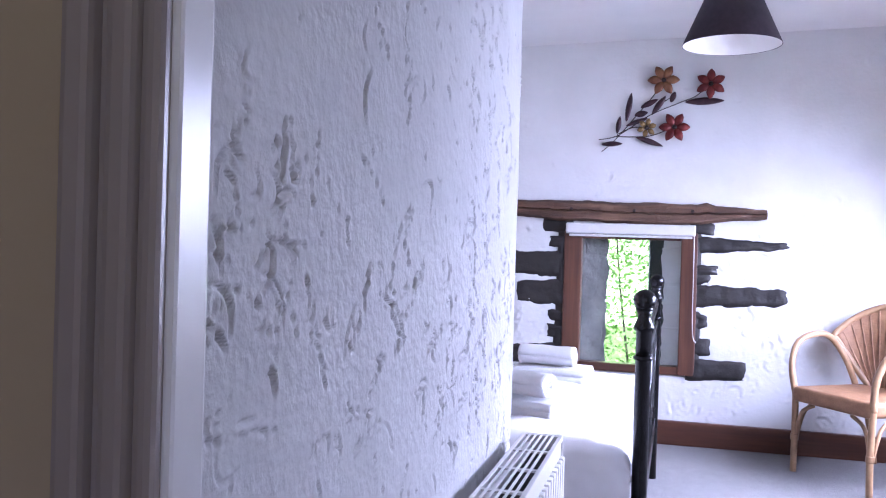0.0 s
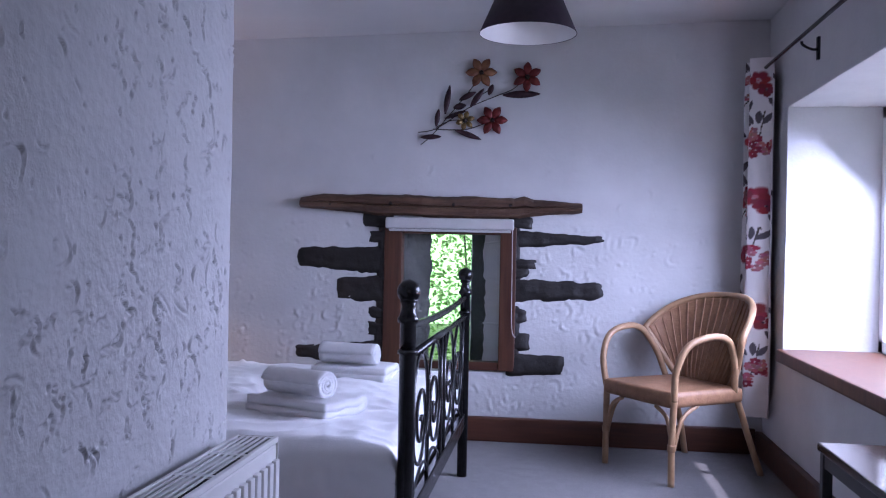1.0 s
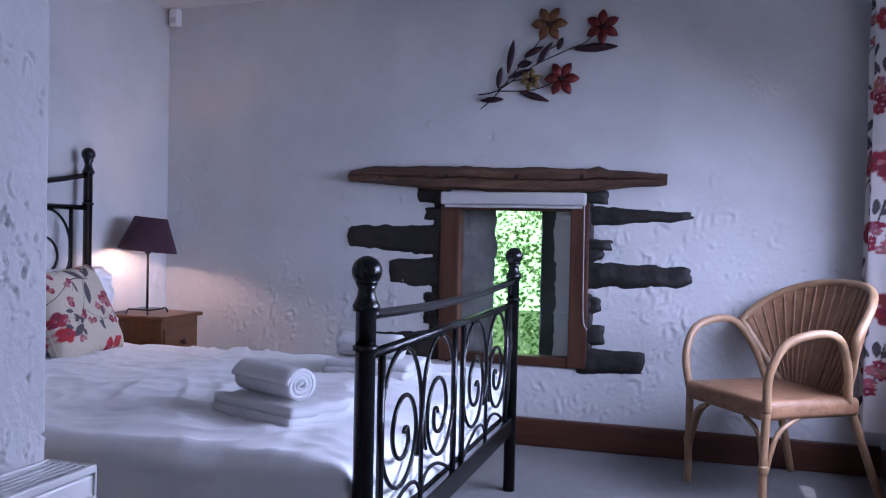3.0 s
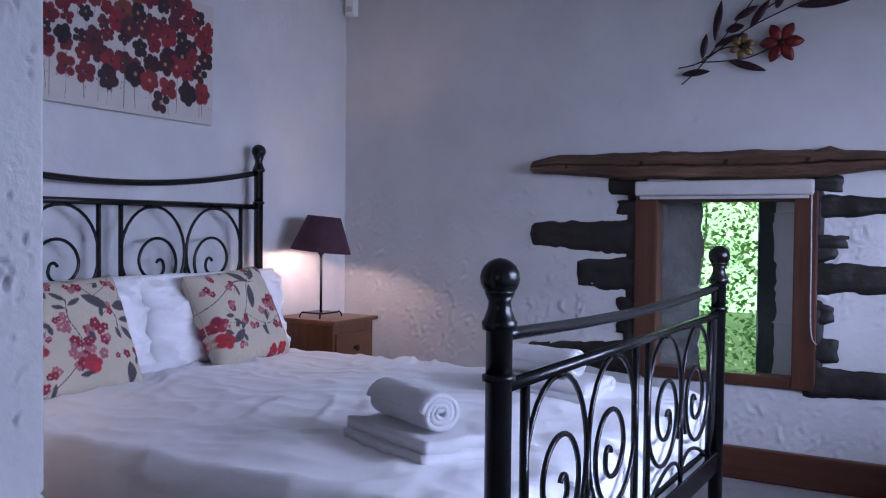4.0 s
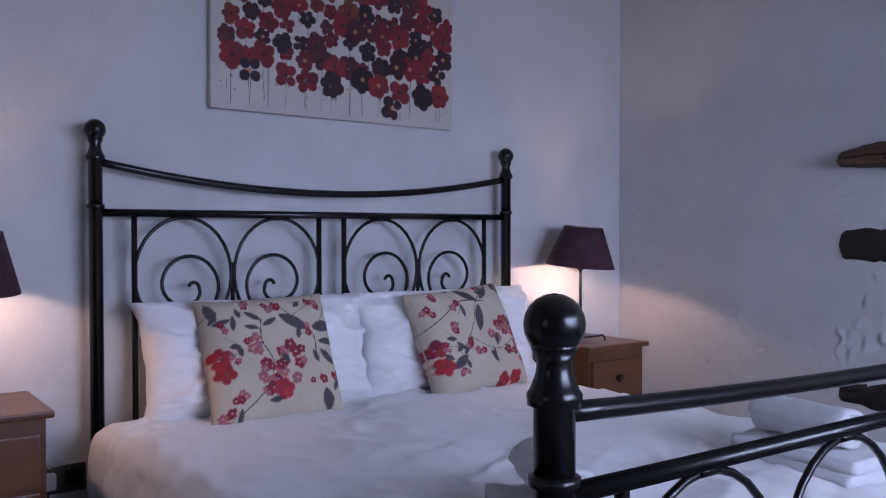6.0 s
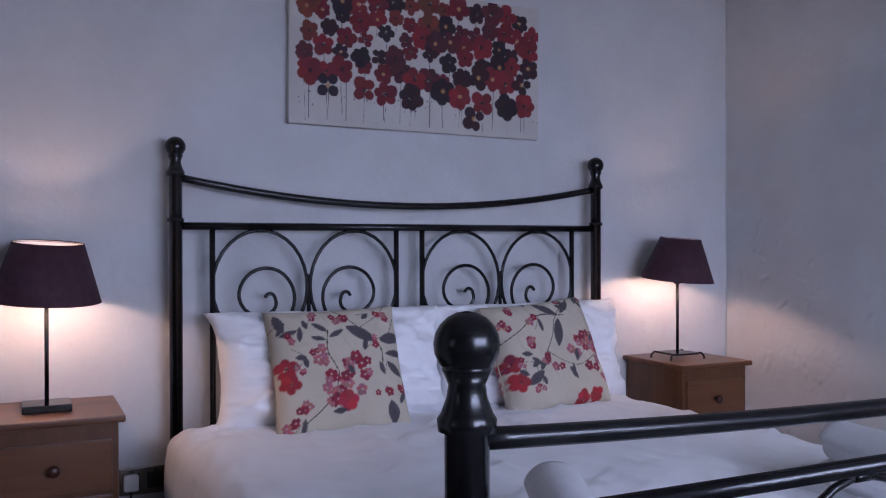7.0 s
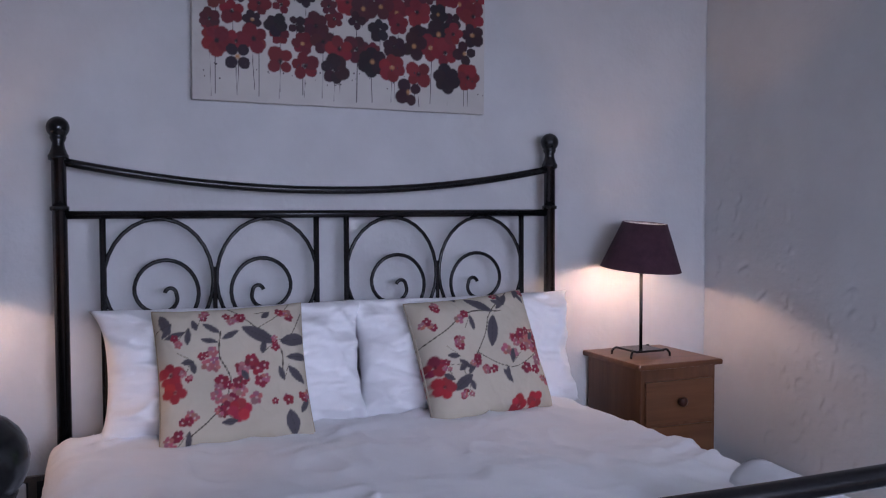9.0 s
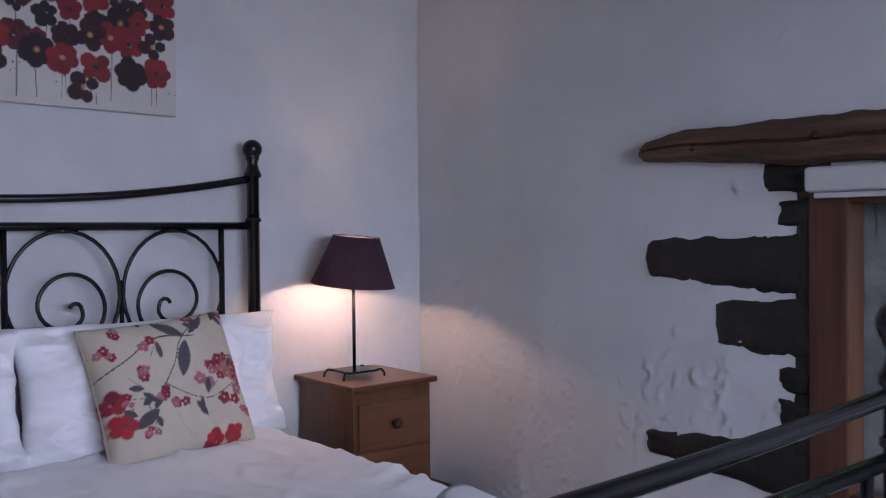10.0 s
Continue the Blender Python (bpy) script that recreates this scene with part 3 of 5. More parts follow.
def bed_end(parent, x, ya, yb, top, bar, rail, sag, low, r_post):
    """One end of the bed: two posts with ball finials, a curved top rail, a straight bar and four scrolls."""
    yc = (ya + yb) / 2
    for y in (ya, yb):
        e = top
        prof = [(r_post, 0.0), (r_post, e - 0.127), (r_post + 0.007, e - 0.124), (r_post + 0.008, e - 0.112), (r_post + 0.004, e - 0.106),
                (r_post - 0.002, e - 0.09), (r_post - 0.004, e - 0.076), (r_post + 0.003, e - 0.06)]
        rb = r_post + 0.0115
        for k in range(0, 9):
            t = radians(-50 + k * 17.4)
            prof.append((rb * math.cos(t), e - rb + rb * math.sin(t)))
        prof.append((0.001, e))
        part("post", lathe(prof, 28, at=(x, y, 0)), M_iron, parent)
        part("collar", lathe([(r_post, bar + 0.012), (r_post + 0.006, bar + 0.014), (r_post + 0.006, bar + 0.024), (r_post, bar + 0.027)], 24, at=(x, y, 0)), M_iron, parent)
    n = 24
    part("top_rail", tube([(x, ya + (yb - ya) * i / n, rail - sag * (1 - (2 * i / n - 1) ** 2)) for i in range(n + 1)], 0.0125, 12), M_iron, parent)
    part("cross_bar", tube([(x, ya, bar), (x, yb, bar)], 0.0125, 12), M_iron, parent)
    for d in (-0.69, -0.05, 0.05, 0.69):
        part("upright", tube([(x, yc + d, low), (x, yc + d, bar)], 0.0095, 10), M_iron, parent)
    for d in (-0.37, 0.37):
        part("upright", tube([(x, yc + d, low), (x, yc + d, bar - 0.16)], 0.007, 8), M_iron, parent)
        for s in (-1, 1):
            zc = bar - 0.012 - 0.187
            line = [(x + p[0], yc + d + s * 0.163 + (p[1]), p[2]) for p in scroll(0, zc, -s)]
            part("scroll", tube(line, 0.0062, 8), M_iron, parent)
            part("clip", tube([(x, yc + d + s * 0.163 - 0.018, bar - 0.012), (x, yc + d + s * 0.163 + 0.018, bar - 0.012)], 0.0085, 8), M_iron, parent)
            foot = bez((0, yc + d, low + 0.03), (0, yc + d + s * 0.02, low + 0.10), (0, yc + d + s * 0.12, low + 0.12), (0, yc + d + s * 0.29, low + 0.03))
            part("scroll", tube([(x, p[1], p[2]) for p in foot], 0.0055, 8), M_iron, parent)
    part("lower_rail", box((x - 0.012, ya, low - 0.05), (x + 0.012, yb, low + 0.02), 0.004), M_iron, parent)


def bed():
    b = thing("bed", (0, 0, 0), "black enamelled iron double bedstead with scrolled ends", "bed")
    bed_end(b, 0.083, -2.368, -0.760, 1.393, 1.110, 1.266, 0.080, 0.28, 0.0205)
    bed_end(b, 2.137, -2.387, -0.791, 0.978, 0.750, 0.844, 0.019, 0.28, 0.0235)
    for y in (-2.36, -0.82):
        part("side_rail", box((0.083, y - 0.012, 0.22), (2.137, y + 0.012, 0.30), 0.004), M_iron, b)
    part("slat_base", box((0.10, -2.34, 0.265), (2.115, -0.84, 0.285), 0.004), M_dark, b)


bed()


def bedding():
    m = box((0.11, -2.345, 0.285), (2.10, -0.84, 0.43), 0.05, seg=4)
    solo("mattress", smooth(m), M_linen, "white mattress on the iron bed", "mattress")
    # duvet: a sheet that lies over the mattress and hangs at the sides and foot
    bm = bmesh.new()
    nx, ny = 190, 190
    x0, x1, y0, y1, zt = 0.16, 2.112, -2.40, -0.80, 0.482
    cx, cy = (x0 + x1) / 2, (y0 + y1) / 2
    hang = 0.30
    rows = []
    for i in range(nx + 1):
        row = []
        for j in range(ny + 1):
            s = -1 + 2 * i / nx
            t = -1 + 2 * j / ny
            lx, ly = (x1 - x0) / 2, (y1 - y0) / 2

            def drape(v, half, fall):
                """Flat length, then a rounded edge, then the fall."""
                r = 0.058
                total = half - r + r * math.pi / 2 + fall
                d = abs(v) * total
                if d < half - r:
                    return d, 0.0
                if d < half - r + r * math.pi / 2:
                    a = (d - half + r) / r
                    return half - r + r * math.sin(a), r * (1 - math.cos(a))
                return half, r + d - (half - r + r * math.pi / 2)
            px, dx = drape(s, lx, 0.0 if s < 0 else 0.12)
            py, dy = drape(t, ly, hang - 0.06 if t > 0 else hang)
            x = cx + math.copysign(px, s)
            y = cy + math.copysign(py, t)
            drop = max(dx, dy) if min(dx, dy) < 0.02 else math.hypot(dx, dy)
            flat = max(0.0, 1 - drop / 0.08)
            puff = 0.02 * (1 - s * s) * (1 - t ** 4)
            wr = 0.007 * fbm(x * 3.2, y * 2.4, 5, 4) + 0.006 * (1 - abs(noise.noise(Vector((x * 5 + y * 3, y * 8 - x * 2, 9))))) ** 4 + 0.007 * max(0, 1 - 3.5 * abs(noise.noise(Vector((x * 3.1 - y * 2.2 + 0.4 * noise.noise(Vector((x * 4, y * 4, 1))), y * 3.2 + x * 1.3, 21))))) * max(0.0, 0.4 + noise.noise(Vector((x * 2, y * 2, 33))))
            # long pulled folds that run out from the pillows, and shorter ones across the bed
            pull = x * 2.2 + y * 1.1 + 0.35 * noise.noise(Vector((x * 2.3, y * 2.3, 41)))
            ridge = max(0.0, 1 - 4.5 * abs(noise.noise(Vector((pull * 3.6, y * 0.9 - x * 0.5, 52)))))
            wr += 0.011 * ridge * max(0.0, 0.25 + noise.noise(Vector((x * 1.9, y * 1.7, 63)))) * (1.4 if x < 1.1 else 0.7)
            cross = max(0.0, 1 - 5 * abs(noise.noise(Vector((x * 7 - y * 5, (x + y) * 1.3, 74)))))
            wr += 0.006 * cross * max(0.0, noise.noise(Vector((x * 2.4, y * 2.6, 85))))
            z = zt + puff - drop + wr * (0.5 + flat)
            bulge = 0.02 * math.sin(min(1, dy / hang) * math.pi) * (1 if dy > 0.02 else 0)
            y += math.copysign(bulge + 0.012 * fbm(x * 5, z * 3, 3) * (dy > 0.05), t)
            row.append(bm.verts.new((x, y, max(0.2, z))))
        rows.append(row)
    for a, b in zip(rows, rows[1:]):
        for j in range(ny):
            bm.faces.new((a[j], b[j], b[j + 1], a[j + 1])).smooth = True
    ob = solo("duvet", bm, M_linen, "rumpled white cotton duvet spread over the bed", "duvet")
    so = ob.modifiers.new("thick", "SOLIDIFY")
    so.thickness, so.offset = 0.012, -1


bedding()


def cushion_mesh(w, h, d, seed, crease=1.0, n=30):
    """A stuffed case: two faces that bulge, pinched corners, a sagging outline. It stands in the yz plane and faces +x."""
    bm = bmesh.new()
    side = {}
    for f in (1, -1):
        for i in range(n + 1):
            for j in range(n + 1):
                u, v = -1 + 2 * i / n, -1 + 2 * j / n
                rim = abs(u) == 1 or abs(v) == 1
                if rim and (i, j) in side:
                    side[(f, i, j)] = side[(i, j)]
                    continue
                full = ((1 - u ** 4) * (1 - v ** 4)) ** 0.42
                pin = 1 - 0.05 * (1 - v * v) * abs(u) ** 3
                pin2 = 1 - 0.05 * (1 - u * u) * abs(v) ** 3
                wr = crease * (0.008 * fbm(u * 2.2, v * 2.2, seed + f, 4) + 0.004 * max(0, 1 - 5 * abs(noise.noise(Vector((u * 2.6 + v * 1.2, v * 1.5 - u, seed)))))) * min(1, full * 2)
                fold = crease * 0.008 * (abs(u) * abs(v)) * math.sin(9 * (abs(u) - abs(v)) + seed)
                ear = 1 + (0.07 * (abs(u) * abs(v)) ** 5 if crease > 2 else 0)
                ver = bm.verts.new((f * d / 2 * full + f * (wr + fold * full), w / 2 * u * pin * ear, h / 2 * v * pin2 + h / 2))
                side[(f, i, j)] = ver
                if rim:
                    side[(i, j)] = ver
        for i in range(n):
            for j in range(n):
                q = [side[(f, i + a, j + b)] for a, b in ((0, 0), (1, 0), (1, 1), (0, 1))]
                bm.faces.new(q if f > 0 else q[::-1]).smooth = True
    return bm


def seam_cord(w, h, r):
    pts = []
    n = 24
    for k in range(4 * n):
        e, f = divmod(k, n)
        t = -1 + 2 * f / n
        u, v = ((t, -1), (1, t), (-t, 1), (-1, -t))[e]
        pin = 1 - 0.05 * (1 - v * v) * abs(u) ** 3
        pin2 = 1 - 0.05 * (1 - u * u) * abs(v) ** 3
        pts.append((0, w / 2 * u * pin, h / 2 * v * pin2 + h / 2))
    pts.append(pts[0])
    return tube(pts, r, 6)


# ---- painted and printed surfaces ----
class Print:
    """A sheet of colour, w by h metres, that takes blots, leaves and lines; cloth and canvas take their pattern from it."""

    def __init__(self, w, h, ground, step=0.002):
        self.w, self.h = w, h
        self.nx, self.ny = int(w / step), int(h / step)
        self.x, self.y = np.meshgrid((np.arange(self.nx) + 0.5) * w / self.nx, (np.arange(self.ny) + 0.5) * h / self.ny, indexing="ij")
        self.c = np.ones((self.nx, self.ny, 3)) * np.array(ground)
        self.rng = np.random.RandomState(7)
        g = self.rng.rand(self.nx // 4 + 2, self.ny // 4 + 2)
        self.grain = np.kron(g, np.ones((4, 4)))[: self.nx, : self.ny]

    def lay(self, cover, col):
        cover = np.clip(cover, 0, 1)[..., None]
        self.c = self.c * (1 - cover) + np.array(col) * cover

    def blot(self, x, y, a, b, turn, col, soft=0.25, strength=0.95):
        """An oval of paint with an uneven, watery tone."""
        ct, st = math.cos(turn), math.sin(turn)
        u = ((self.x - x) * ct + (self.y - y) * st) / a
        v = (-(self.x - x) * st + (self.y - y) * ct) / b
        d = np.sqrt(u * u + v * v)
        self.lay((1 - d) / soft * (strength - 0.25 * self.grain), col)

    def leaf(self, x, y, length, wide, turn, col):
        ct, st = math.cos(turn), math.sin(turn)
        u = ((self.x - x) * ct + (self.y - y) * st) / length
        v = (-(self.x - x) * st + (self.y - y) * ct)
        half = wide * np.clip(u * (1 - u) * 4, 0, 1) ** 0.8
        self.lay(np.where((u > 0) & (u < 1), (half - np.abs(v)) / 0.002, 0) * (0.9 - 0.35 * self.grain), col)
        self.lay(np.where((u > 0.05) & (u < 0.9), (0.0012 - np.abs(v)) / 0.001, 0) * 0.5, [k * 0.4 for k in col])

    def line(self, pts, wide, col):
        pts = spline([(p[0], p[1], 0) for p in pts], 8)
        for p, q in zip(pts, pts[1:]):
            d = q - p
            t = np.clip(((self.x - p.x) * d.x + (self.y - p.y) * d.y) / max(1e-9, d.length_squared), 0, 1)
            self.lay((wide - np.hypot(self.x - p.x - t * d.x, self.y - p.y - t * d.y)) / 0.0012, col)

    def flower(self, x, y, r, col, eye, petals=5, turn=0.0, soft=0.2):
        for k in range(petals):
            a = turn + k * math.tau / petals + self.rng.uniform(-0.15, 0.15)
            s = self.rng.uniform(0.75, 1.15)
            tone = [max(0, c * self.rng.uniform(0.75, 1.25)) for c in col]
            self.blot(x + 0.52 * r * math.cos(a), y + 0.52 * r * math.sin(a), 0.50 * r * s, 0.47 * r * s, a, tone, soft)
        self.blot(x, y, r * 0.22, r * 0.22, 0, eye, 0.6)

    def at(self, u, v):
        i = min(self.nx - 1, max(0, int(u * self.nx)))
        j = min(self.ny - 1, max(0, int(v * self.ny)))
        return self.c[i, j]


def print_mat(name, rough, weave):
    m = mat(name, (0.5, 0.5, 0.5), rough)
    lk, b = m.node_tree.links, m.node_tree.nodes["Principled BSDF"]
    at = m.node_tree.nodes.new("ShaderNodeAttribute")
    at.attribute_name = "print"
    n = nd(m, "ShaderNodeTexNoise", Scale=9.0, Detail=5.0)
    v = coords(m)
    lk.new(v, n.inputs["Vector"])
    mx = m.node_tree.nodes.new("ShaderNodeMix")
    mx.data_type, mx.blend_type = "RGBA", "MULTIPLY"
    mx.inputs[0].default_value = 0.5
    lk.new(at.outputs["Color"], mx.inputs[6])
    lk.new(ramp(m, n.outputs[0], [(0.3, (0.82, 0.82, 0.82)), (0.7, (1, 1, 1))]), mx.inputs[7])
    lk.new(mx.outputs[2], b.inputs["Base Color"])
    n2 = nd(m, "ShaderNodeTexNoise", Scale=weave, Detail=3.0)
    lk.new(v, n2.inputs["Vector"])
    bp = nd(m, "ShaderNodeBump", Strength=0.4, Distance=0.001)
    lk.new(n2.outputs[0], bp.inputs["Height"]), lk.new(bp.outputs[0], b.inputs["Normal"])
    return m


def colour_by(ob, sheet, uv):
    """Gives each corner point of the mesh the colour of its place on the sheet."""
    at = ob.data.color_attributes.new("print", "FLOAT_COLOR", "POINT")
    for k, v in enumerate(ob.data.vertices):
        at.data[k].color = (*sheet.at(*uv(v.co)), 1)


RED, CRIMSON, PINK, PLUM, LEAF, STEM = (0.36, 0.028, 0.035), (0.25, 0.022, 0.042), (0.38, 0.13, 0.14), (0.045, 0.012, 0.03), (0.085, 0.075, 0.085), (0.06, 0.045, 0.035)


def cushion_sheet(turned):
    p = Print(0.42, 0.40, (0.55, 0.49, 0.38), 0.0018)
    p.rng = np.random.RandomState(3 + turned)
    W, H = 0.42, 0.40

    def q(u, v):
        return (u * W, v * H)

    def cluster(u, v, n, spread, r):
        for k in range(n):
            a, d = p.rng.uniform(0, math.tau), spread * math.sqrt(p.rng.uniform(0, 1))
            p.flower(u * W + d * math.cos(a) * 1.2, v * H + d * math.sin(a), r * p.rng.uniform(0.75, 1.2), PINK if k % 2 else CRIMSON, (0.55, 0.40, 0.36), 5, a)
    if not turned:
        p.line([q(0.16, 0.06), q(0.36, 0.22), q(0.46, 0.42), q(0.40, 0.60), q(0.42, 0.78)], 0.0022, STEM)
        p.line([q(0.80, 0.46), q(0.80, 0.62), q(0.66, 0.78), q(0.48, 0.96)], 0.0022, STEM)
        p.line([q(0.78, 0.68), q(0.88, 0.72), q(0.98, 0.90)], 0.0018, STEM)
        p.line([q(0.66, 0.78), q(0.82, 0.88), q(0.90, 0.97)], 0.0015, STEM)
        for u, v, l, w, t in ((0.78, 0.66, 0.11, 0.020, 2.6), (0.80, 0.67, 0.085, 0.020, 0.15), (0.83, 0.56, 0.075, 0.013, 0.0), (0.84, 0.50, 0.07, 0.014, -0.9), (0.42, 0.76, 0.06, 0.010, 2.5),
                              (0.42, 0.72, 0.055, 0.010, 0.4), (0.40, 0.70, 0.05, 0.009, 2.9), (0.10, 0.78, 0.07, 0.015, 1.9), (0.06, 0.76, 0.06, 0.010, 0.2), (0.86, 0.02, 0.07, 0.020, 1.8), (0.90, 0.16, 0.05, 0.010, 1.0)):
            p.leaf(u * W, v * H, l, w, t, LEAF)
        p.flower(*q(0.09, 0.50), 0.038, RED, (0.12, 0.01, 0.02), 5, 0.3)
        p.flower(*q(0.11, 0.38), 0.033, RED, (0.2, 0.02, 0.03), 5, 0.9)
        cluster(0.50, 0.42, 26, 0.080, 0.019)
        p.flower(*q(0.50, 0.22), 0.034, (0.42, 0.035, 0.05), RED, 6, 0.2)
        for u, v, n in ((0.34, 0.60, 3), (0.52, 0.88, 4), (0.84, 0.86, 4), (0.18, 0.20, 4), (0.08, 0.06, 3), (0.78, 0.24, 2), (0.96, 0.30, 3)):
            cluster(u, v, n + 1, 0.019, 0.014)
    else:
        p.line([q(0.02, 0.62), q(0.20, 0.70), q(0.42, 0.82), q(0.70, 0.80)], 0.0022, STEM)
        p.line([q(0.30, 0.36), q(0.50, 0.62), q(0.60, 0.80), q(0.84, 0.98)], 0.0020, STEM)
        p.line([q(0.40, 0.50), q(0.66, 0.34), q(0.92, 0.44)], 0.0018, STEM)
        for u, v, l, w, t in ((0.62, 0.80, 0.10, 0.017, 2.5), (0.62, 0.78, 0.11, 0.020, -1.9), (0.66, 0.82, 0.08, 0.013, 0.7), (0.72, 0.86, 0.05, 0.012, 1.6), (0.16, 0.24, 0.08, 0.018, 0.5), (0.58, 0.34, 0.055, 0.010, -1.1),
                              (0.62, 0.36, 0.05, 0.009, -1.7), (0.30, 0.34, 0.05, 0.010, 0.9), (0.86, 0.90, 0.06, 0.012, 0.9)):
            p.leaf(u * W, v * H, l, w, t, LEAF)
        p.flower(*q(0.07, 0.44), 0.034, CRIMSON, (0.12, 0.01, 0.02), 5, 0.3)
        p.flower(*q(0.10, 0.28), 0.037, RED, (0.12, 0.01, 0.02), 5, 1.1)
        cluster(0.84, 0.46, 26, 0.070, 0.018)
        p.flower(*q(0.66, 0.05), 0.034, RED, CRIMSON, 6, 0.2)
        p.flower(*q(0.80, 0.07), 0.030, RED, CRIMSON, 5, 0.7)
        for u, v, n in ((0.14, 0.90, 4), (0.36, 0.80, 4), (0.08, 0.76, 3), (0.40, 0.42, 4), (0.48, 0.34, 3), (0.26, 0.60, 3), (0.94, 0.20, 3)):
            cluster(u, v, n + 1, 0.019, 0.014)
    # small sprigs between the branches
    for k in range(11):
        u, v, t = p.rng.uniform(0.05, 0.95), p.rng.uniform(0.05, 0.95), p.rng.uniform(0, math.tau)
        p.line([q(u, v), (u * W + 0.05 * math.cos(t), v * H + 0.05 * math.sin(t))], 0.0013, STEM)
        p.leaf(u * W, v * H, p.rng.uniform(0.03, 0.055), 0.010, t + 0.6, LEAF)
        if k % 2:
            cluster(u + 0.12 * math.cos(t), v + 0.12 * math.sin(t), 4, 0.014, 0.011)
    return p


M_print = print_mat("floral_print_linen", 0.9, 420.0)
M_cord = noisy("cream_piping", [(0.3, (0.36, 0.30, 0.22)), (0.7, (0.45, 0.38, 0.29))], 30.0, 0.9, 0.3, 300.0)
M_curtain = print_mat("floral_print_cotton", 0.85, 500.0)
M_painted = print_mat("painted_canvas", 0.7, 420.0)


def curtain_sheet(w, h):
    p = Print(w, h, (0.72, 0.70, 0.69), 0.003)
    p.rng = np.random.RandomState(12)
    for k in range(2):
        for n in range(-1, 5):
            z = 1.79 - 0.61 * n - 0.02 + (0.0 if k == 0 else 0.3)
            x = (0.80 if k == 0 else 0.32) * w
            p.flower(x, z, 0.060, (0.30, 0.03, 0.045), (0.50, 0.16, 0.18), 6, n, 0.3)
            p.flower(x + 0.03, z - 0.05, 0.042, CRIMSON, PLUM, 5, n + 1.0)
            for t in (0.4, 2.4, 4.2, 5.4):
                p.leaf(x + 0.06 * math.cos(t), z - 0.03 + 0.08 * math.sin(t), 0.07, 0.016, t, LEAF)
            zc, xc = z - 0.32, x - 0.01
            p.line([(xc - 0.05, zc - 0.1), (xc, zc), (xc + 0.03, zc + 0.16)], 0.003, STEM)
            for q in range(16):
                a, d = p.rng.uniform(0, math.tau), 0.07 * math.sqrt(p.rng.uniform(0, 1))
                p.flower(xc + d * math.cos(a), zc + d * math.sin(a), 0.024, PINK if q % 3 else CRIMSON, (0.6, 0.4, 0.4), 5, a)
            for t in (0.9, 1.5, 2.2, 3.0):
                p.leaf(xc + 0.03 * math.cos(t), zc + 0.09, 0.075, 0.016, t, LEAF)
    return p


def poppy_sheet(w, h):
    p = Print(w, h, (0.55, 0.52, 0.48), 0.002)
    r = p.rng = np.random.RandomState(5)
    tones = ((0.20, 0.014, 0.020), (0.15, 0.011, 0.018), (0.085, 0.014, 0.022), (0.035, 0.010, 0.016), (0.022, 0.011, 0.017), (0.17, 0.032, 0.022))
    spots = []
    # the lowest row as painted: along the width, height, tone
    for u, z, c in ((0.14, 0.14, 4), (0.275, 0.135, 0), (0.355, 0.125, 1), (0.455, 0.12, 3), (0.585, 0.155, 4), (0.655, 0.14, 0), (0.75, 0.125, 0), (0.715, 0.062, 3), (0.855, 0.115, 4), (0.935, 0.125, 0), (0.075, 0.185, 0), (0.19, 0.20, 1)):
        spots.append((u * w, z, 0.052 if c > 2 else 0.05, c))
    z = 0.205
    while z < h - 0.03:
        x = r.uniform(0.05, 0.08)
        while x < w - 0.03:
            spots.append((x, z + r.uniform(-0.02, 0.02), r.uniform(0.030, 0.052), r.randint(0, 6)))
            x += r.uniform(0.054, 0.078)
        z += 0.062
    for x, z, s, c in spots:
        e = r.uniform(0.012, 0.04) if z < 0.25 else z - 0.06
        p.line([(x + r.uniform(-0.006, 0.006), z, 0), (x + r.uniform(-0.004, 0.004), e, 0)], r.uniform(0.0009, 0.0018), (0.05, 0.04, 0.045))
    for x, z, s, c in sorted(spots, key=lambda q: -q[1] + r.uniform(-0.05, 0.05)):
        p.flower(x, z, s, tones[c], (0.02, 0.008, 0.012) if r.uniform() < 0.7 else (0.45, 0.22, 0.08), r.randint(4, 7), r.uniform(0, 6), 0.12)
    for k in range(60):
        p.blot(r.uniform(0.02, w), r.uniform(0.06, 0.14), 0.002, 0.003, 0, (0.05, 0.03, 0.04))
    return p



def pillows():
    for y, seed in ((-1.885, 1.0), (-1.135, 5.0)):
        solo("pillow", cushion_mesh(0.77, 0.385, 0.23, seed, 3.4, 80), M_linen, "plump white cotton pillow leaning on the headboard", "pillow", "pillows on the bed", at=(0.235, y, 0.462), rot=(0, -14, 0))
    for y, z, rx, ry, rz, seed in ((-1.922, 0.475, 1.5, -24, -3, 2.0), (-1.145, 0.478, 4, -25, 2, 8.0)):
        c = thing("cushion", (0.43, y, z), "cream cushion printed with red blossom and grey leaves", "cushion", "cushions on the bed", rot=(rx, ry, rz))
        cover = part("cover", cushion_mesh(0.42, 0.40, 0.15, seed, 0.6, 150), M_print, c)
        colour_by(cover, cushion_sheet(int(seed > 5)), lambda co: (co.y / 0.42 + 0.5, co.z / 0.40))
        part("piping", seam_cord(0.42, 0.40, 0.0035), M_cord, c)


pillows()


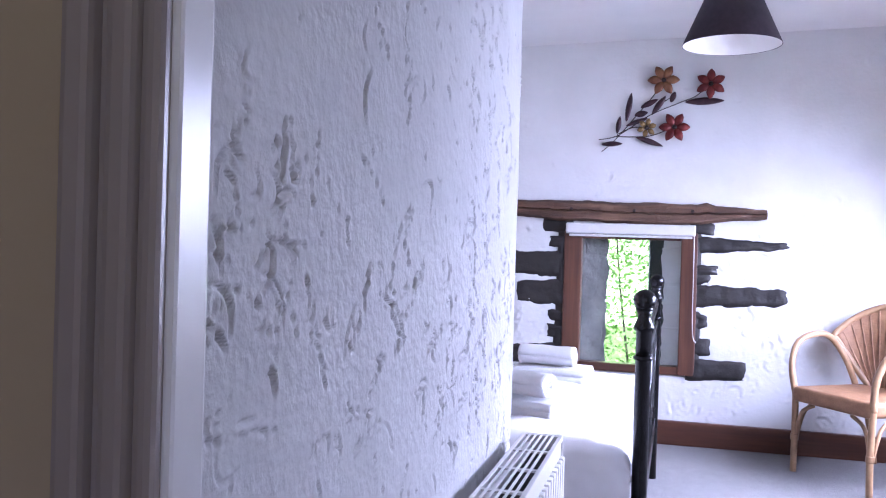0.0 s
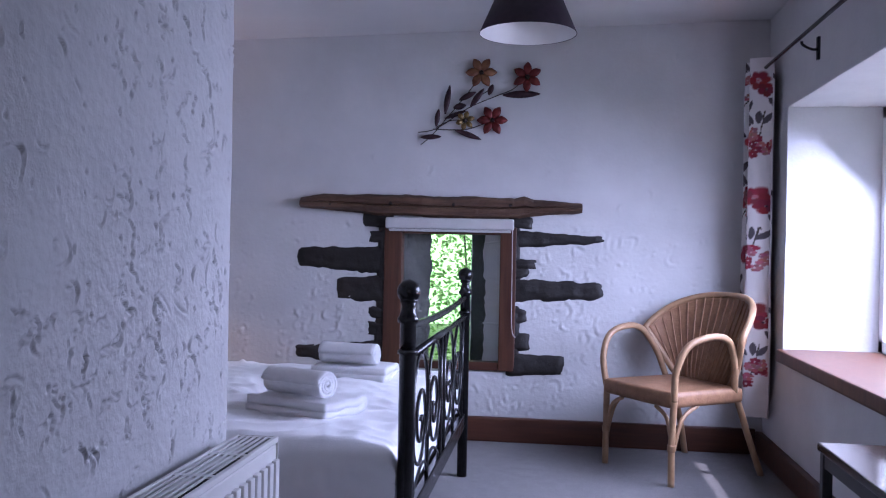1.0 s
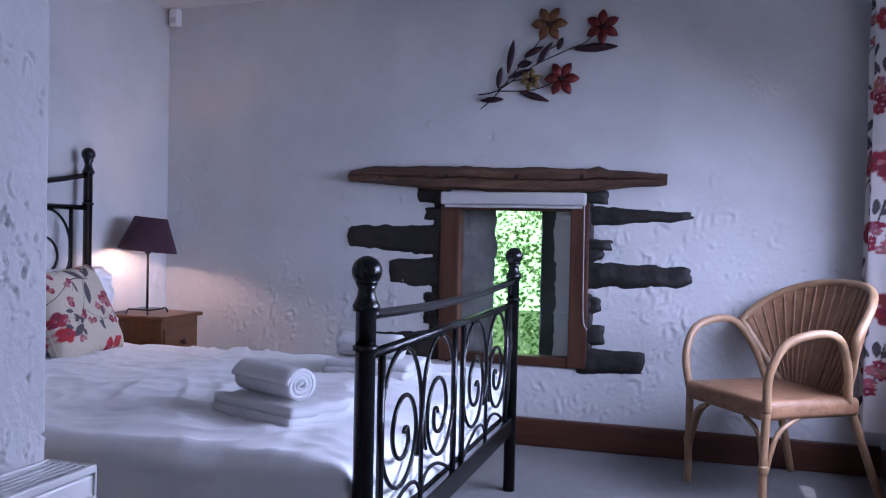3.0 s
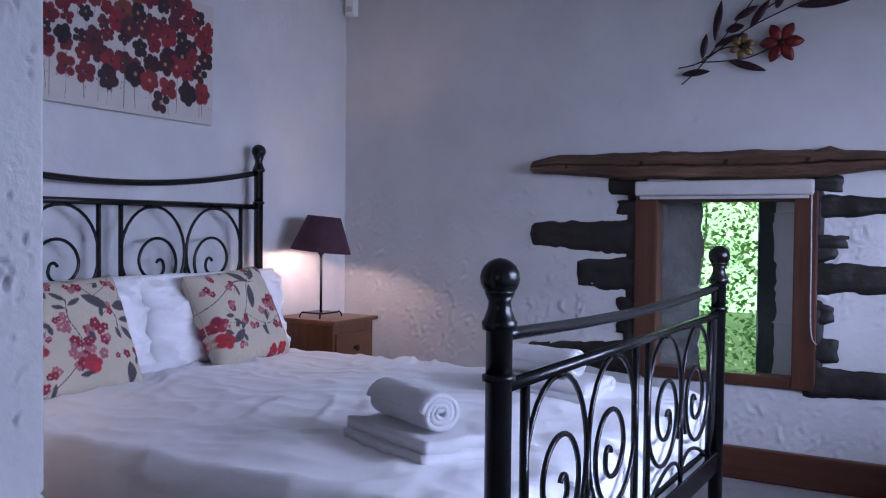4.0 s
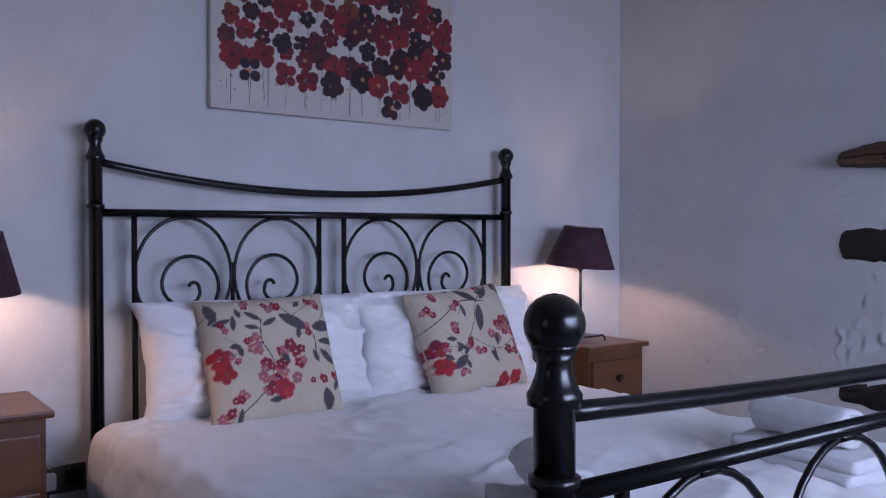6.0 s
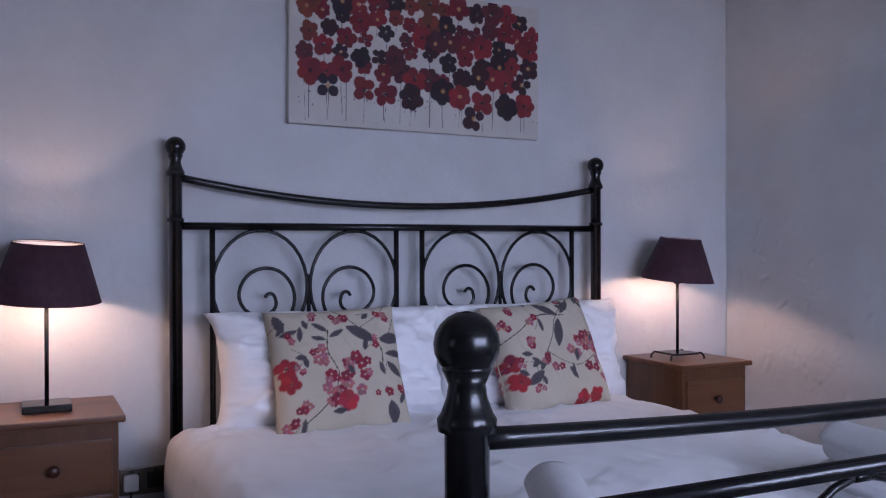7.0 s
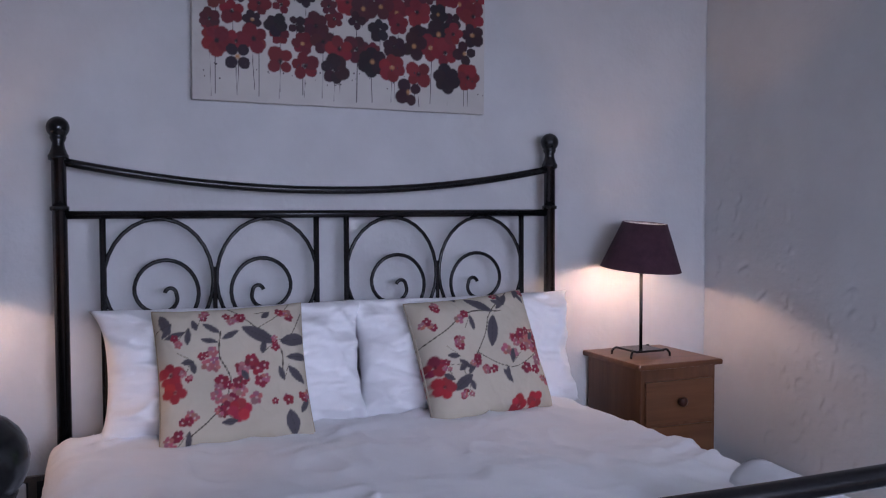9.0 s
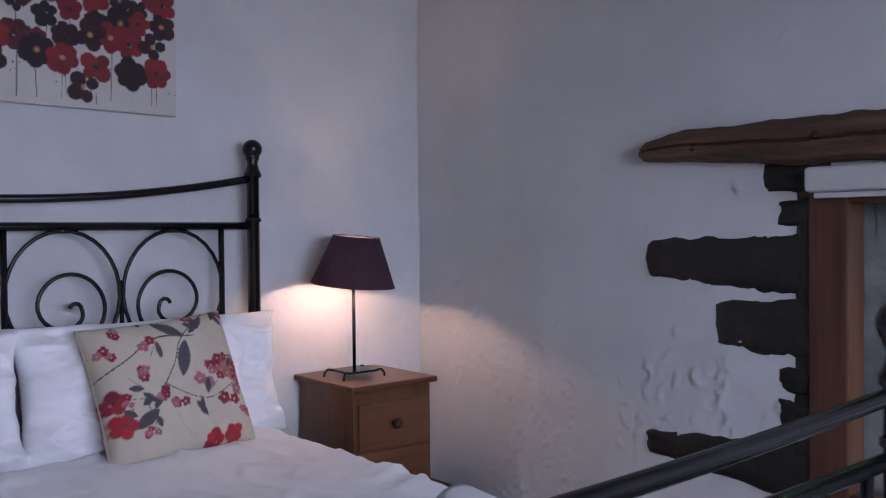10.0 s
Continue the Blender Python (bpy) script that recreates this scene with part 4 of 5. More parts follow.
def roll_towel(parent, length, r, seed):
    """A towel rolled up: a spiral seen at its end."""
    bm = bmesh.new()
    prof = []
    turns = 3.4
    n = 70
    for i in range(n + 1):
        f = i / n
        t = f * turns * math.tau + 0.5
        rr = 0.006 + (r - 0.006) * f
        prof.append((rr * math.cos(t) * 1.12, rr * math.sin(t) * 0.95))
    rows = []
    for k in range(13):
        x = -length / 2 + length * k / 12
        rows.append([bm.verts.new((x + 0.004 * fbm(i * 0.1, seed), p[0] * (1 + 0.03 * fbm(x * 9, seed)), p[1] + r * 0.95 + 0.003 * fbm(x * 12, i * 0.15, seed))) for i, p in enumerate(prof)])
    for a, b in zip(rows, rows[1:]):
        for i in range(n):
            bm.faces.new((a[i], b[i], b[i + 1], a[i + 1])).smooth = True
    return bm


def towels():
    for at, rz, sd in (((1.715, -1.965, 0.500), -22, 1.0), ((1.695, -1.15, 0.500), -4, 6.0)):
        f = thing("folded_towel", at, "thick folded white terry towel lying on the duvet", "towel", "towels on the bed", rot=(0, 0, rz))
        bm = bmesh.new()
        # one cloth folded twice: its line runs to and fro, with round ends
        line = []
        for k in range(2):
            z = 0.014 + 0.027 * k
            a, c = (-0.115, 0.112) if k % 2 == 0 else (0.112, -0.105)
            line += [(a + (c - a) * i / 14, z + 0.002 * math.sin(i * 0.9 + k + sd)) for i in range(15)]
            if k < 1:
                line += [(c + 0.0135 * math.sin(radians(t)), z + 0.0135 - 0.0135 * math.cos(radians(t))) for t in (30, 60, 90, 120, 150)]
        rows = []
        for q in range(25):
            x = -0.165 + 0.33 * q / 24
            rows.append([bm.verts.new((x + 0.006 * fbm(i * 0.2, sd, 3), p[0] + 0.006 * fbm(x * 7, sd + p[1] * 20), p[1] + 0.003 * fbm(x * 11, p[0] * 11, sd))) for i, p in enumerate(line)])
        for a, c in zip(rows, rows[1:]):
            for i in range(len(line) - 1):
                bm.faces.new((a[i], c[i], c[i + 1], a[i + 1])).smooth = True
        solo_part(f, "cloth", bm, 0.0285)
        r = thing("rolled_towel", (at[0] - 0.02, at[1] - 0.01, at[2] + 0.058), "rolled white terry towel on top of a folded one", "towel", "towels on the bed", rot=(0, 0, rz - 3))
        solo_part(r, "cloth", roll_towel(r, 0.25, 0.046, sd), 0.0125)


def solo_part(parent, name, bm, thick):
    o = part(name, bm, M_towel, parent)
    so = o.modifiers.new("thick", "SOLIDIFY")
    so.thickness, so.offset = thick, 0
    return o


towels()


# ---- bedside ----
def bedside(at, w, d, h):
    n = thing("bedside_table", at, "varnished pine bedside cabinet with drawers", "bedside table", "bedside tables")
    hw = w / 2
    part("top", box((0.0, -hw, h - 0.02), (d, hw, h), 0.006), M_pine, n)
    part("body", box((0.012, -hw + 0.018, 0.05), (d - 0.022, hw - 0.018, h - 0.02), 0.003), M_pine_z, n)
    part("plinth", box((0.02, -hw + 0.026, 0.0), (d - 0.035, hw - 0.026, 0.05), 0.003), M_pine, n)
    k = 3
    dz = (h - 0.07 - 0.045) / k
    for i in range(k):
        z0 = 0.062 + i * dz
        dr = part("drawer", box((d - 0.026, -hw + 0.035, z0), (d - 0.012, hw - 0.035, z0 + dz - 0.012), 0.003), M_pine, n)
        kn = lathe([(0.001, 0.030), (0.010, 0.029), (0.016, 0.024), (0.0165, 0.018), (0.012, 0.010), (0.008, 0.006), (0.010, 0.0)], 18)
        part("knob", kn, M_knob, dr, "turned wooden knob", (d - 0.012, 0.0, z0 + dz / 2 - 0.005), (0, 90, 0))
    return n


bedside((0.006, -0.398, 0), 0.352, 0.368, 0.592)
bedside((0.006, -2.732, 0), 0.37, 0.368, 0.577)


def table_lamp(at, slab, r0, r1):
    l = thing("table_lamp", at, "lit table lamp with plum fabric shade and black stem", "lamp", "bedside lamps")
    if slab:
        part("base", box((-0.06, -0.065, 0.0), (0.06, 0.065, 0.022), 0.004), M_iron, l)
    else:
        part("base", box((-0.06, -0.06, 0.018), (0.06, 0.06, 0.026), 0.003), M_iron, l)
        for sx in (-1, 1):
            for sy in (-1, 1):
                part("foot", tube(spline([(sx * 0.05, sy * 0.055, 0.022), (sx * 0.055, sy * 0.072, 0.024), (sx * 0.06, sy * 0.082, 0.012), (sx * 0.06, sy * 0.083, 0.0)], 4), 0.004, 8), M_iron, l)
    part("stem", tube([(0, 0, 0.02), (0, 0, 0.315)], 0.006, 12), M_iron, l)
    part("socket", lathe([(0.006, 0.295), (0.014, 0.30), (0.014, 0.325), (0.010, 0.328)], 16), M_black, l)
    h0, h1 = 0.314, 0.480
    sh = part("shade", lathe([(r0, h0), (r1, h1), (r1 - 0.002, h1), (r0 - 0.002, h0), (r0, h0)], 48), M_shade, l, "plum fabric shade")
    part("lining", lathe([(r0 - 0.003, h0 + 0.001), (r1 - 0.003, h1 - 0.001), (r1 - 0.0036, h1 - 0.001), (r0 - 0.0036, h0 + 0.001), (r0 - 0.003, h0 + 0.001)], 48), M_shade_in, sh)
    part("rim", lathe([(r1 + 0.001, h1 - 0.004), (r1 + 0.001, h1 + 0.001), (r1 - 0.003, h1 + 0.001), (r1 - 0.003, h1 - 0.004), (r1 + 0.001, h1 - 0.004)], 48), M_shade, sh)
    sh.matrix_basis = Matrix.Translation((0, 0, 0.34)) @ pose(0, 0, 0, -2.5, 5.0, 0) @ Matrix.Translation((0, 0, -0.34))
    part("bulb", lathe([(0.009, 0.326), (0.011, 0.332), (0.013, 0.338), (0.001, 0.340)], 16), M_bulb, l, "warm lit bulb")
    lt = new("lamp_light", bpy.data.lights.new("lamp_light", "POINT"))
    lt.data.energy, lt.data.color, lt.data.shadow_soft_size = 5.6, (1.0, 0.62, 0.36), 0.013
    lt.parent = l
    lt.location = (0, 0, 0.362)
    return l


table_lamp((0.19, -0.441, 0.592), False, 0.145, 0.080)
table_lamp((0.19, -2.744, 0.577), True, 0.150, 0.096)


def poppy_canvas():
    c = thing("canvas_picture", (0.002, -1.491, 1.4605), "wide unframed canvas painting of red and dark poppies", "picture", rot=(-0.6, 0, 0))
    part("canvas", box((0, -0.497, 0), (0.03, 0.497, 0.51), 0.004), M_canvas, c)
    bm = bmesh.new()
    bmesh.ops.create_grid(bm, x_segments=400, y_segments=205, size=1)
    for v in bm.verts:
        u, z = v.co.x, v.co.y
        v.co = (0.0308 + 0.0006 * noise.noise(Vector((u * 30, z * 20, 1))), u * 0.4935, 0.255 + z * 0.2515)
    face = part("painting", bm, M_painted, c)
    colour_by(face, poppy_sheet(0.994, 0.51), lambda co: (co.y / 0.994 + 0.5, co.z / 0.51))
    return c


poppy_canvas()


def pendant():
    p = thing("pendant_lamp", (2.42, -1.23, ceil_z(2.42)), "dark plum pendant lampshade with a white lining", "lamp")
    part("rose", lathe([(0.045, 0.0), (0.045, -0.012), (0.03, -0.024), (0.006, -0.028)], 24), M_gloss, p)
    part("flex", tube([(0, 0, -0.02), (0, 0, -0.12)], 0.0035, 8), M_gloss, p)
    r0, r1, z0, z1 = 0.2025, 0.10, -0.33, -0.095
    s = part("shade", lathe([(r0, z0), (r1, z1), (r1 - 0.002, z1), (r0 - 0.002, z0), (r0, z0)], 64), M_shade_dark, p)
    part("lining", lathe([(r0 - 0.003, z0 + 0.001), (r1 - 0.003, z1), (r1 - 0.0036, z1), (r0 - 0.0036, z0 + 0.001), (r0 - 0.003, z0 + 0.001)], 64), M_shade_in, s)


pendant()


def radiator():
    r = thing("radiator", (PX + 0.028, -4.38, 0.142), "white panel radiator with a slotted top grille", "radiator")
    L, D, H = 1.27, 0.10, 0.53
    part("back_panel", box((0.012, 0, 0), (0.028, L, H - 0.02), 0.004), M_white_metal, r)
    fb = bmesh.new()
    box((D - 0.014, 0, 0), (D - 0.004, L, H - 0.015), 0.004, fb)
    part("front_panel", fb, M_white_metal, r)
    n = 34
    for i in range(n):
        y = L * (i + 0.5) / n
        part("flute", box((D - 0.006, y - 0.012, 0.03), (D + 0.006, y + 0.012, H - 0.045), 0.003), M_white_metal, r)
    part("end_panel", box((0.008, L - 0.004, 0.0), (D, L, H), 0.002), M_white_metal, r)
    part("end_panel", box((0.008, 0, 0.0), (D, 0.004, H), 0.002), M_white_metal, r)
    g = part("grille", box((0.008, 0.0, H - 0.012), (0.016, L, H), 0.002), M_white_metal, r)
    part("grille_edge", box((D - 0.010, 0.0, H - 0.012), (D, L, H), 0.002), M_white_metal, g)
    for k in range(5):
        x = 0.026 + (D - 0.048) * k / 4
        part("grille_bar", box((x - 0.0026, 0.0, H - 0.003), (x + 0.0026, L, H - 0.001)), M_white_metal, g)
    m = 8
    for i in range(m + 1):
        y = 0.006 + (L - 0.012) * i / m
        part("grille_rib", box((0.014, y - 0.006, H - 0.0055), (D - 0.008, y + 0.006, H - 0.0015)), M_white_metal, g)
    # solid block for the fins, coloured dark like the shade inside the slots
    part("fin_shade_block", box((0.03, 0.01, 0.02), (D - 0.02, L - 0.01, H - 0.035)), M_dark, r)
    for y in (0.2, L - 0.2):
        part("bracket", box((-0.03, y - 0.02, 0.1), (0.014, y + 0.02, H - 0.1)), M_white_metal, r)


radiator()


def cane_chair():
    c = thing("cane_chair", (3.14, -0.455, 0), "honey-coloured woven cane armchair with bent rattan arms", "chair", rot=(0, 0, -55))
    # front is -y in the chair's own space
    w, d, sh = 0.25, 0.24, 0.41
    bm = box((-w, -d, sh - 0.055), (w, d - 0.02, sh + 0.02), 0.028, seg=4)
    part("seat", smooth(bm), M_cane, c, "woven cane seat with a rolled front edge")
    for sx in (-1, 1):
        part("front_leg", tube(spline([(sx * 0.24, -0.22, 0.0), (sx * 0.238, -0.22, 0.2), (sx * 0.245, -0.215, sh)], 6), 0.016, 12), M_rattan, c)
        part("back_leg", tube(spline([(sx * 0.26, 0.33, 0.0), (sx * 0.235, 0.27, 0.18), (sx * 0.22, 0.20, sh - 0.03)], 6), 0.016, 12), M_rattan, c)
        part("arm", tube(spline([(sx * 0.245, -0.215, sh - 0.02), (sx * 0.265, -0.225, sh + 0.12), (sx * 0.285, -0.17, sh + 0.235), (sx * 0.30, -0.04, sh + 0.275), (sx * 0.30, 0.06, sh + 0.25), (sx * 0.27, 0.13, sh + 0.14), (sx * 0.235, 0.17, sh)], 8), 0.0165, 12), M_rattan, c)
        part("brace", tube(spline([(sx * 0.236, -0.215, 0.16), (sx * 0.20, -0.215, 0.30), (sx * 0.12, -0.215, sh - 0.06)], 6), 0.010, 10), M_rattan, c)
        part("brace", tube(spline([(sx * 0.24, -0.21, 0.16), (sx * 0.238, -0.16, 0.30), (sx * 0.232, -0.06, sh - 0.05)], 6), 0.010, 10), M_rattan, c)
        part("wrap", lathe([(0.0185, 0.16), (0.0195, 0.165), (0.0195, 0.185), (0.0185, 0.19)], 14, at=(sx * 0.238, -0.22, 0)), M_rattan, c)
    # back: a fan of canes that flares out and bends round
    bm = bmesh.new()
    nu, nv = 40, 16

    def back(u, v):
        spread = 0.15 + 0.185 * v ** 0.75
        x = spread * math.sin(u * 1.35) / math.sin(1.35)
        hz = 0.455 * (1 - 0.40 * abs(u) ** 2.6)
        z = sh - 0.01 + hz * v
        y = 0.20 + 0.17 * v - 0.34 * (1 - math.cos(u * 1.35)) * v ** 1.1
        return Vector((x, y, z))
    grid = [[bm.verts.new(back(-1 + 2 * i / nu, j / nv) + Vector((0, 0.003 * (i % 2), 0))) for j in range(nv + 1)] for i in range(nu + 1)]
    for i in range(nu):
        for j in range(nv):
            bm.faces.new((grid[i][j], grid[i + 1][j], grid[i + 1][j + 1], grid[i][j + 1])).smooth = True
    ob = part("backrest", bm, M_cane, c, "fan-shaped woven cane back")
    so = ob.modifiers.new("thick", "SOLIDIFY")
    so.thickness, so.offset = 0.012, 0
    for k in range(-9, 10):
        u = k / 10
        part("cane", tube([back(u, j / 10) + Vector((0, -0.008, 0)) for j in range(11)], 0.0036, 6), M_cane, c)
    rim = [back(-1, j / 10) for j in range(0, 11)] + [back(-1 + 2 * i / 40, 1) for i in range(1, 41)] + [back(1, 1 - j / 10) for j in range(1, 11)]
    part("rim", tube(rim, 0.017, 10), M_rattan, c, "wrapped rattan rim")


cane_chair()


def curtain():
    c = thing("curtain", (0, 0, 0), "white curtain printed with red flowers drawn aside", "curtain")
    bm = bmesh.new()
    nu, nv = 150, 420
    z0, z1 = 0.235, 2.075
    rows = []
    for i in range(nu + 1):
        f = i / nu
        row = []
        for j in range(nv + 1):
            g = j / nv
            y = -0.05 - 0.22 * f
            x = XR - 0.088 + 0.06 * math.cos(f * 2.0 * math.tau + 0.6) * (1 - 0.12 * g) + 0.004 * fbm(f * 5, g * 4, 2)
            row.append(bm.verts.new((x, y + 0.01 * fbm(f * 3, g * 3, 7), z0 + (z1 - z0) * g)))
        rows.append(row)
    for a, b in zip(rows, rows[1:]):
        for j in range(nv):
            bm.faces.new((a[j], b[j], b[j + 1], a[j + 1])).smooth = True
    ob = part("cloth", bm, M_curtain, c)
    colour_by(ob, curtain_sheet(0.5, 1.89), lambda co: ((-0.05 - co.y) / 0.22, (co.z - z0) / (z1 - z0)))
    so = ob.modifiers.new("thick", "SOLIDIFY")
    so.thickness = 0.003
    r = thing("curtain_rod", (0, 0, 0), "black iron curtain rod on a wall bracket", "curtain rod")
    part("rod", tube([(XR - 0.075, -0.04, 2.022), (XR - 0.075, -2.2, 2.022)], 0.009, 10), M_iron, r)
    for y in (-0.9, -1.98):
        part("bracket", tube(spline([(XR, y, 1.97), (XR - 0.03, y, 1.965), (XR - 0.07, y, 1.985), (XR - 0.075, y, 2.0)], 5), 0.006, 8), M_iron, r)
        part("bracket_plate", box((XR - 0.012, y - 0.012, 1.92), (XR + 0.004, y + 0.012, 2.02), 0.003), M_iron, r)


curtain()


def side_table():
    t = thing("side_table", (3.49, -2.37, 0), "small dark polished table below the window sill", "table")
    part("top", box((-0.13, -0.30, 0.475), (0.13, 0.30, 0.50), 0.005), M_ebony, t)
    for x in (-0.11, 0.11):
        for y in (-0.27, 0.27):
            part("leg", box((x - 0.015, y - 0.015, 0), (x + 0.015, y + 0.015, 0.475), 0.003), M_black, t)
    part("apron", box((-0.12, -0.29, 0.43), (0.12, 0.29, 0.474), 0.003), M_black, t)


side_table()


def metal_flowers():
    """Metal spray of blossoms on the north wall: stems, leaves and four flowers, each a few millimetres off the plaster."""
    f = thing("wall_flowers", (2.122, -0.014, 2.046), "painted metal spray of red and ochre flowers on the wall", "wall ornament")
    k = 0.00106
    m_stem = noisy("dark_metal_stem", [(0.3, (0.018, 0.012, 0.012)), (0.7, (0.05, 0.03, 0.024))], 30.0, 0.45, 0.2, metal=0.6)
    m_leaf = noisy("dark_plum_metal", [(0.3, (0.022, 0.012, 0.018)), (0.7, (0.07, 0.03, 0.035))], 25.0, 0.4, 0.2, metal=0.5)
    m_red = noisy("red_metal", [(0.3, (0.07, 0.008, 0.008)), (0.7, (0.19, 0.022, 0.018))], 25.0, 0.4, 0.2, metal=0.4)
    m_ochre = noisy("ochre_metal", [(0.3, (0.12, 0.035, 0.018)), (0.7, (0.22, 0.10, 0.035))], 25.0, 0.4, 0.2, metal=0.4)
    m_gold = noisy("dull_gold_metal", [(0.3, (0.16, 0.10, 0.03)), (0.7, (0.26, 0.17, 0.06))], 25.0, 0.4, 0.2, metal=0.5)

    def at(cx, cy, y=0.0):
        return ((cx - 400) * k, y, -(cy - 208) * k)

    def blade(x, z, length, wide, turn, bend=0.006, y=-0.012):
        bm = bmesh.new()
        n = 10
        rows = []
        for i in range(n + 1):
            t = i / n
            w = wide * math.sin(math.pi * min(1, t * 0.93 + 0.05)) ** 0.8
            row = []
            for s in (-1, -0.4, 0, 0.4, 1):
                px, pz = length * t, w * s
                row.append(bm.verts.new((x + px * math.cos(turn) - pz * math.sin(turn), y - bend * math.sin(math.pi * t) + 0.004 * abs(s), z + px * math.sin(turn) + pz * math.cos(turn))))
            rows.append(row)
        for a, b in zip(rows, rows[1:]):
            for j in range(4):
                bm.faces.new((a[j], b[j], b[j + 1], a[j + 1])).smooth = True
        geo = bmesh.ops.extrude_face_region(bm, geom=bm.faces[:])
        for e in geo["geom"]:
            if isinstance(e, bmesh.types.BMVert):
                e.co.y += 0.0015
        return bm

    def bloom(cx, cy, r, m, turn):
        x, _, z = at(cx, cy)
        h = part("flower", lathe([(0.001, 0.012), (0.009, 0.010), (0.013, 0.004), (0.013, 0.0)], 16), m_stem, f, "six-petalled metal flower")
        h.matrix_basis = pose(x, -0.018, z, 90, 0, 0)
        inv = h.matrix_basis.inverted()
        for q in range(6):
            a = turn + q * math.tau / 6
            bm = blade(x + 0.010 * math.cos(a), z + 0.010 * math.sin(a), r - 0.010, r * 0.27, a, 0.012, -0.018)
            bmesh.ops.transform(bm, matrix=inv, verts=bm.verts[:])
            part("petal", bm, m, h)

    for pts in (((85, 588), (150, 530), (260, 400), (345, 295), (400, 208)), ((70, 522), (170, 500), (330, 395), (480, 330), (570, 292), (635, 225)), ((150, 505), (260, 508), (350, 500), (465, 455)), ((165, 495), (240, 460), (320, 455)), ((345, 390), (380, 340), (440, 300))):
        part("stem", tube(spline([at(*p, -0.008) for p in pts], 6), 0.0028, 6), m_stem, f)
    for cx, cy, l, w, t in ((212, 425, 155, 16, 1.42), (165, 490, 95, 14, 1.42), (285, 352, 100, 15, 0.45), (255, 392, 70, 17, 0.2), (345, 388, 120, 16, 0.95), (440, 325, 60, 15, 1.2), (515, 325, 195, 20, 0.03),
                            (212, 448, 120, 12, 0.35), (265, 508, 150, 15, -0.34), (85, 548, 110, 14, 0.04)):
        x, _, z = at(cx, cy)
        part("leaf", blade(x, z, l * k, w * k, t), m_leaf, f)
    bloom(400, 208, 0.088, m_ochre, 0.0)
    bloom(640, 232, 0.084, m_red, 0.5)
    bloom(462, 458, 0.086, m_red, 0.0)
    bloom(320, 460, 0.055, m_gold, 0.3)


metal_flowers()


def sockets():
    s = thing("wall_socket", (0.0, -2.460, 0.297), "nickel double wall socket with a white plug in it", "socket")
    part("plate", box((-0.01, -0.073, -0.043), (0.012, 0.073, 0.043), 0.003), M_brass, s)
    for y in (-0.037, 0.037):
        part("insert", box((0.010, y - 0.026, -0.026), (0.0135, y + 0.026, 0.026), 0.002), M_black, s)
        part("switch", box((0.013, y - 0.008, 0.028), (0.018, y + 0.008, 0.038), 0.002), M_black, s)
    pl = part("plug", box((0.0135, -0.062, -0.026), (0.040, -0.016, 0.026), 0.008, seg=3), M_gloss, s, "white plug")
    part("cord", tube(spline([(0.03, -0.04, -0.024), (0.034, -0.042, -0.07), (0.03, -0.06, -0.16), (0.03, -0.10, -0.30)]), 0.003, 8), M_black, pl)
    d = thing("alarm_sensor", (0.045, -0.01, 2.175), "small white motion sensor high in the corner", "sensor")
    part("body", box((-0.025, -0.035, -0.05), (0.03, 0.012, 0.05), 0.008, seg=3), M_gloss, d)
    part("lens", box((-0.015, -0.039, -0.03), (0.02, -0.034, 0.0), 0.002), M_blind, d)


sockets()


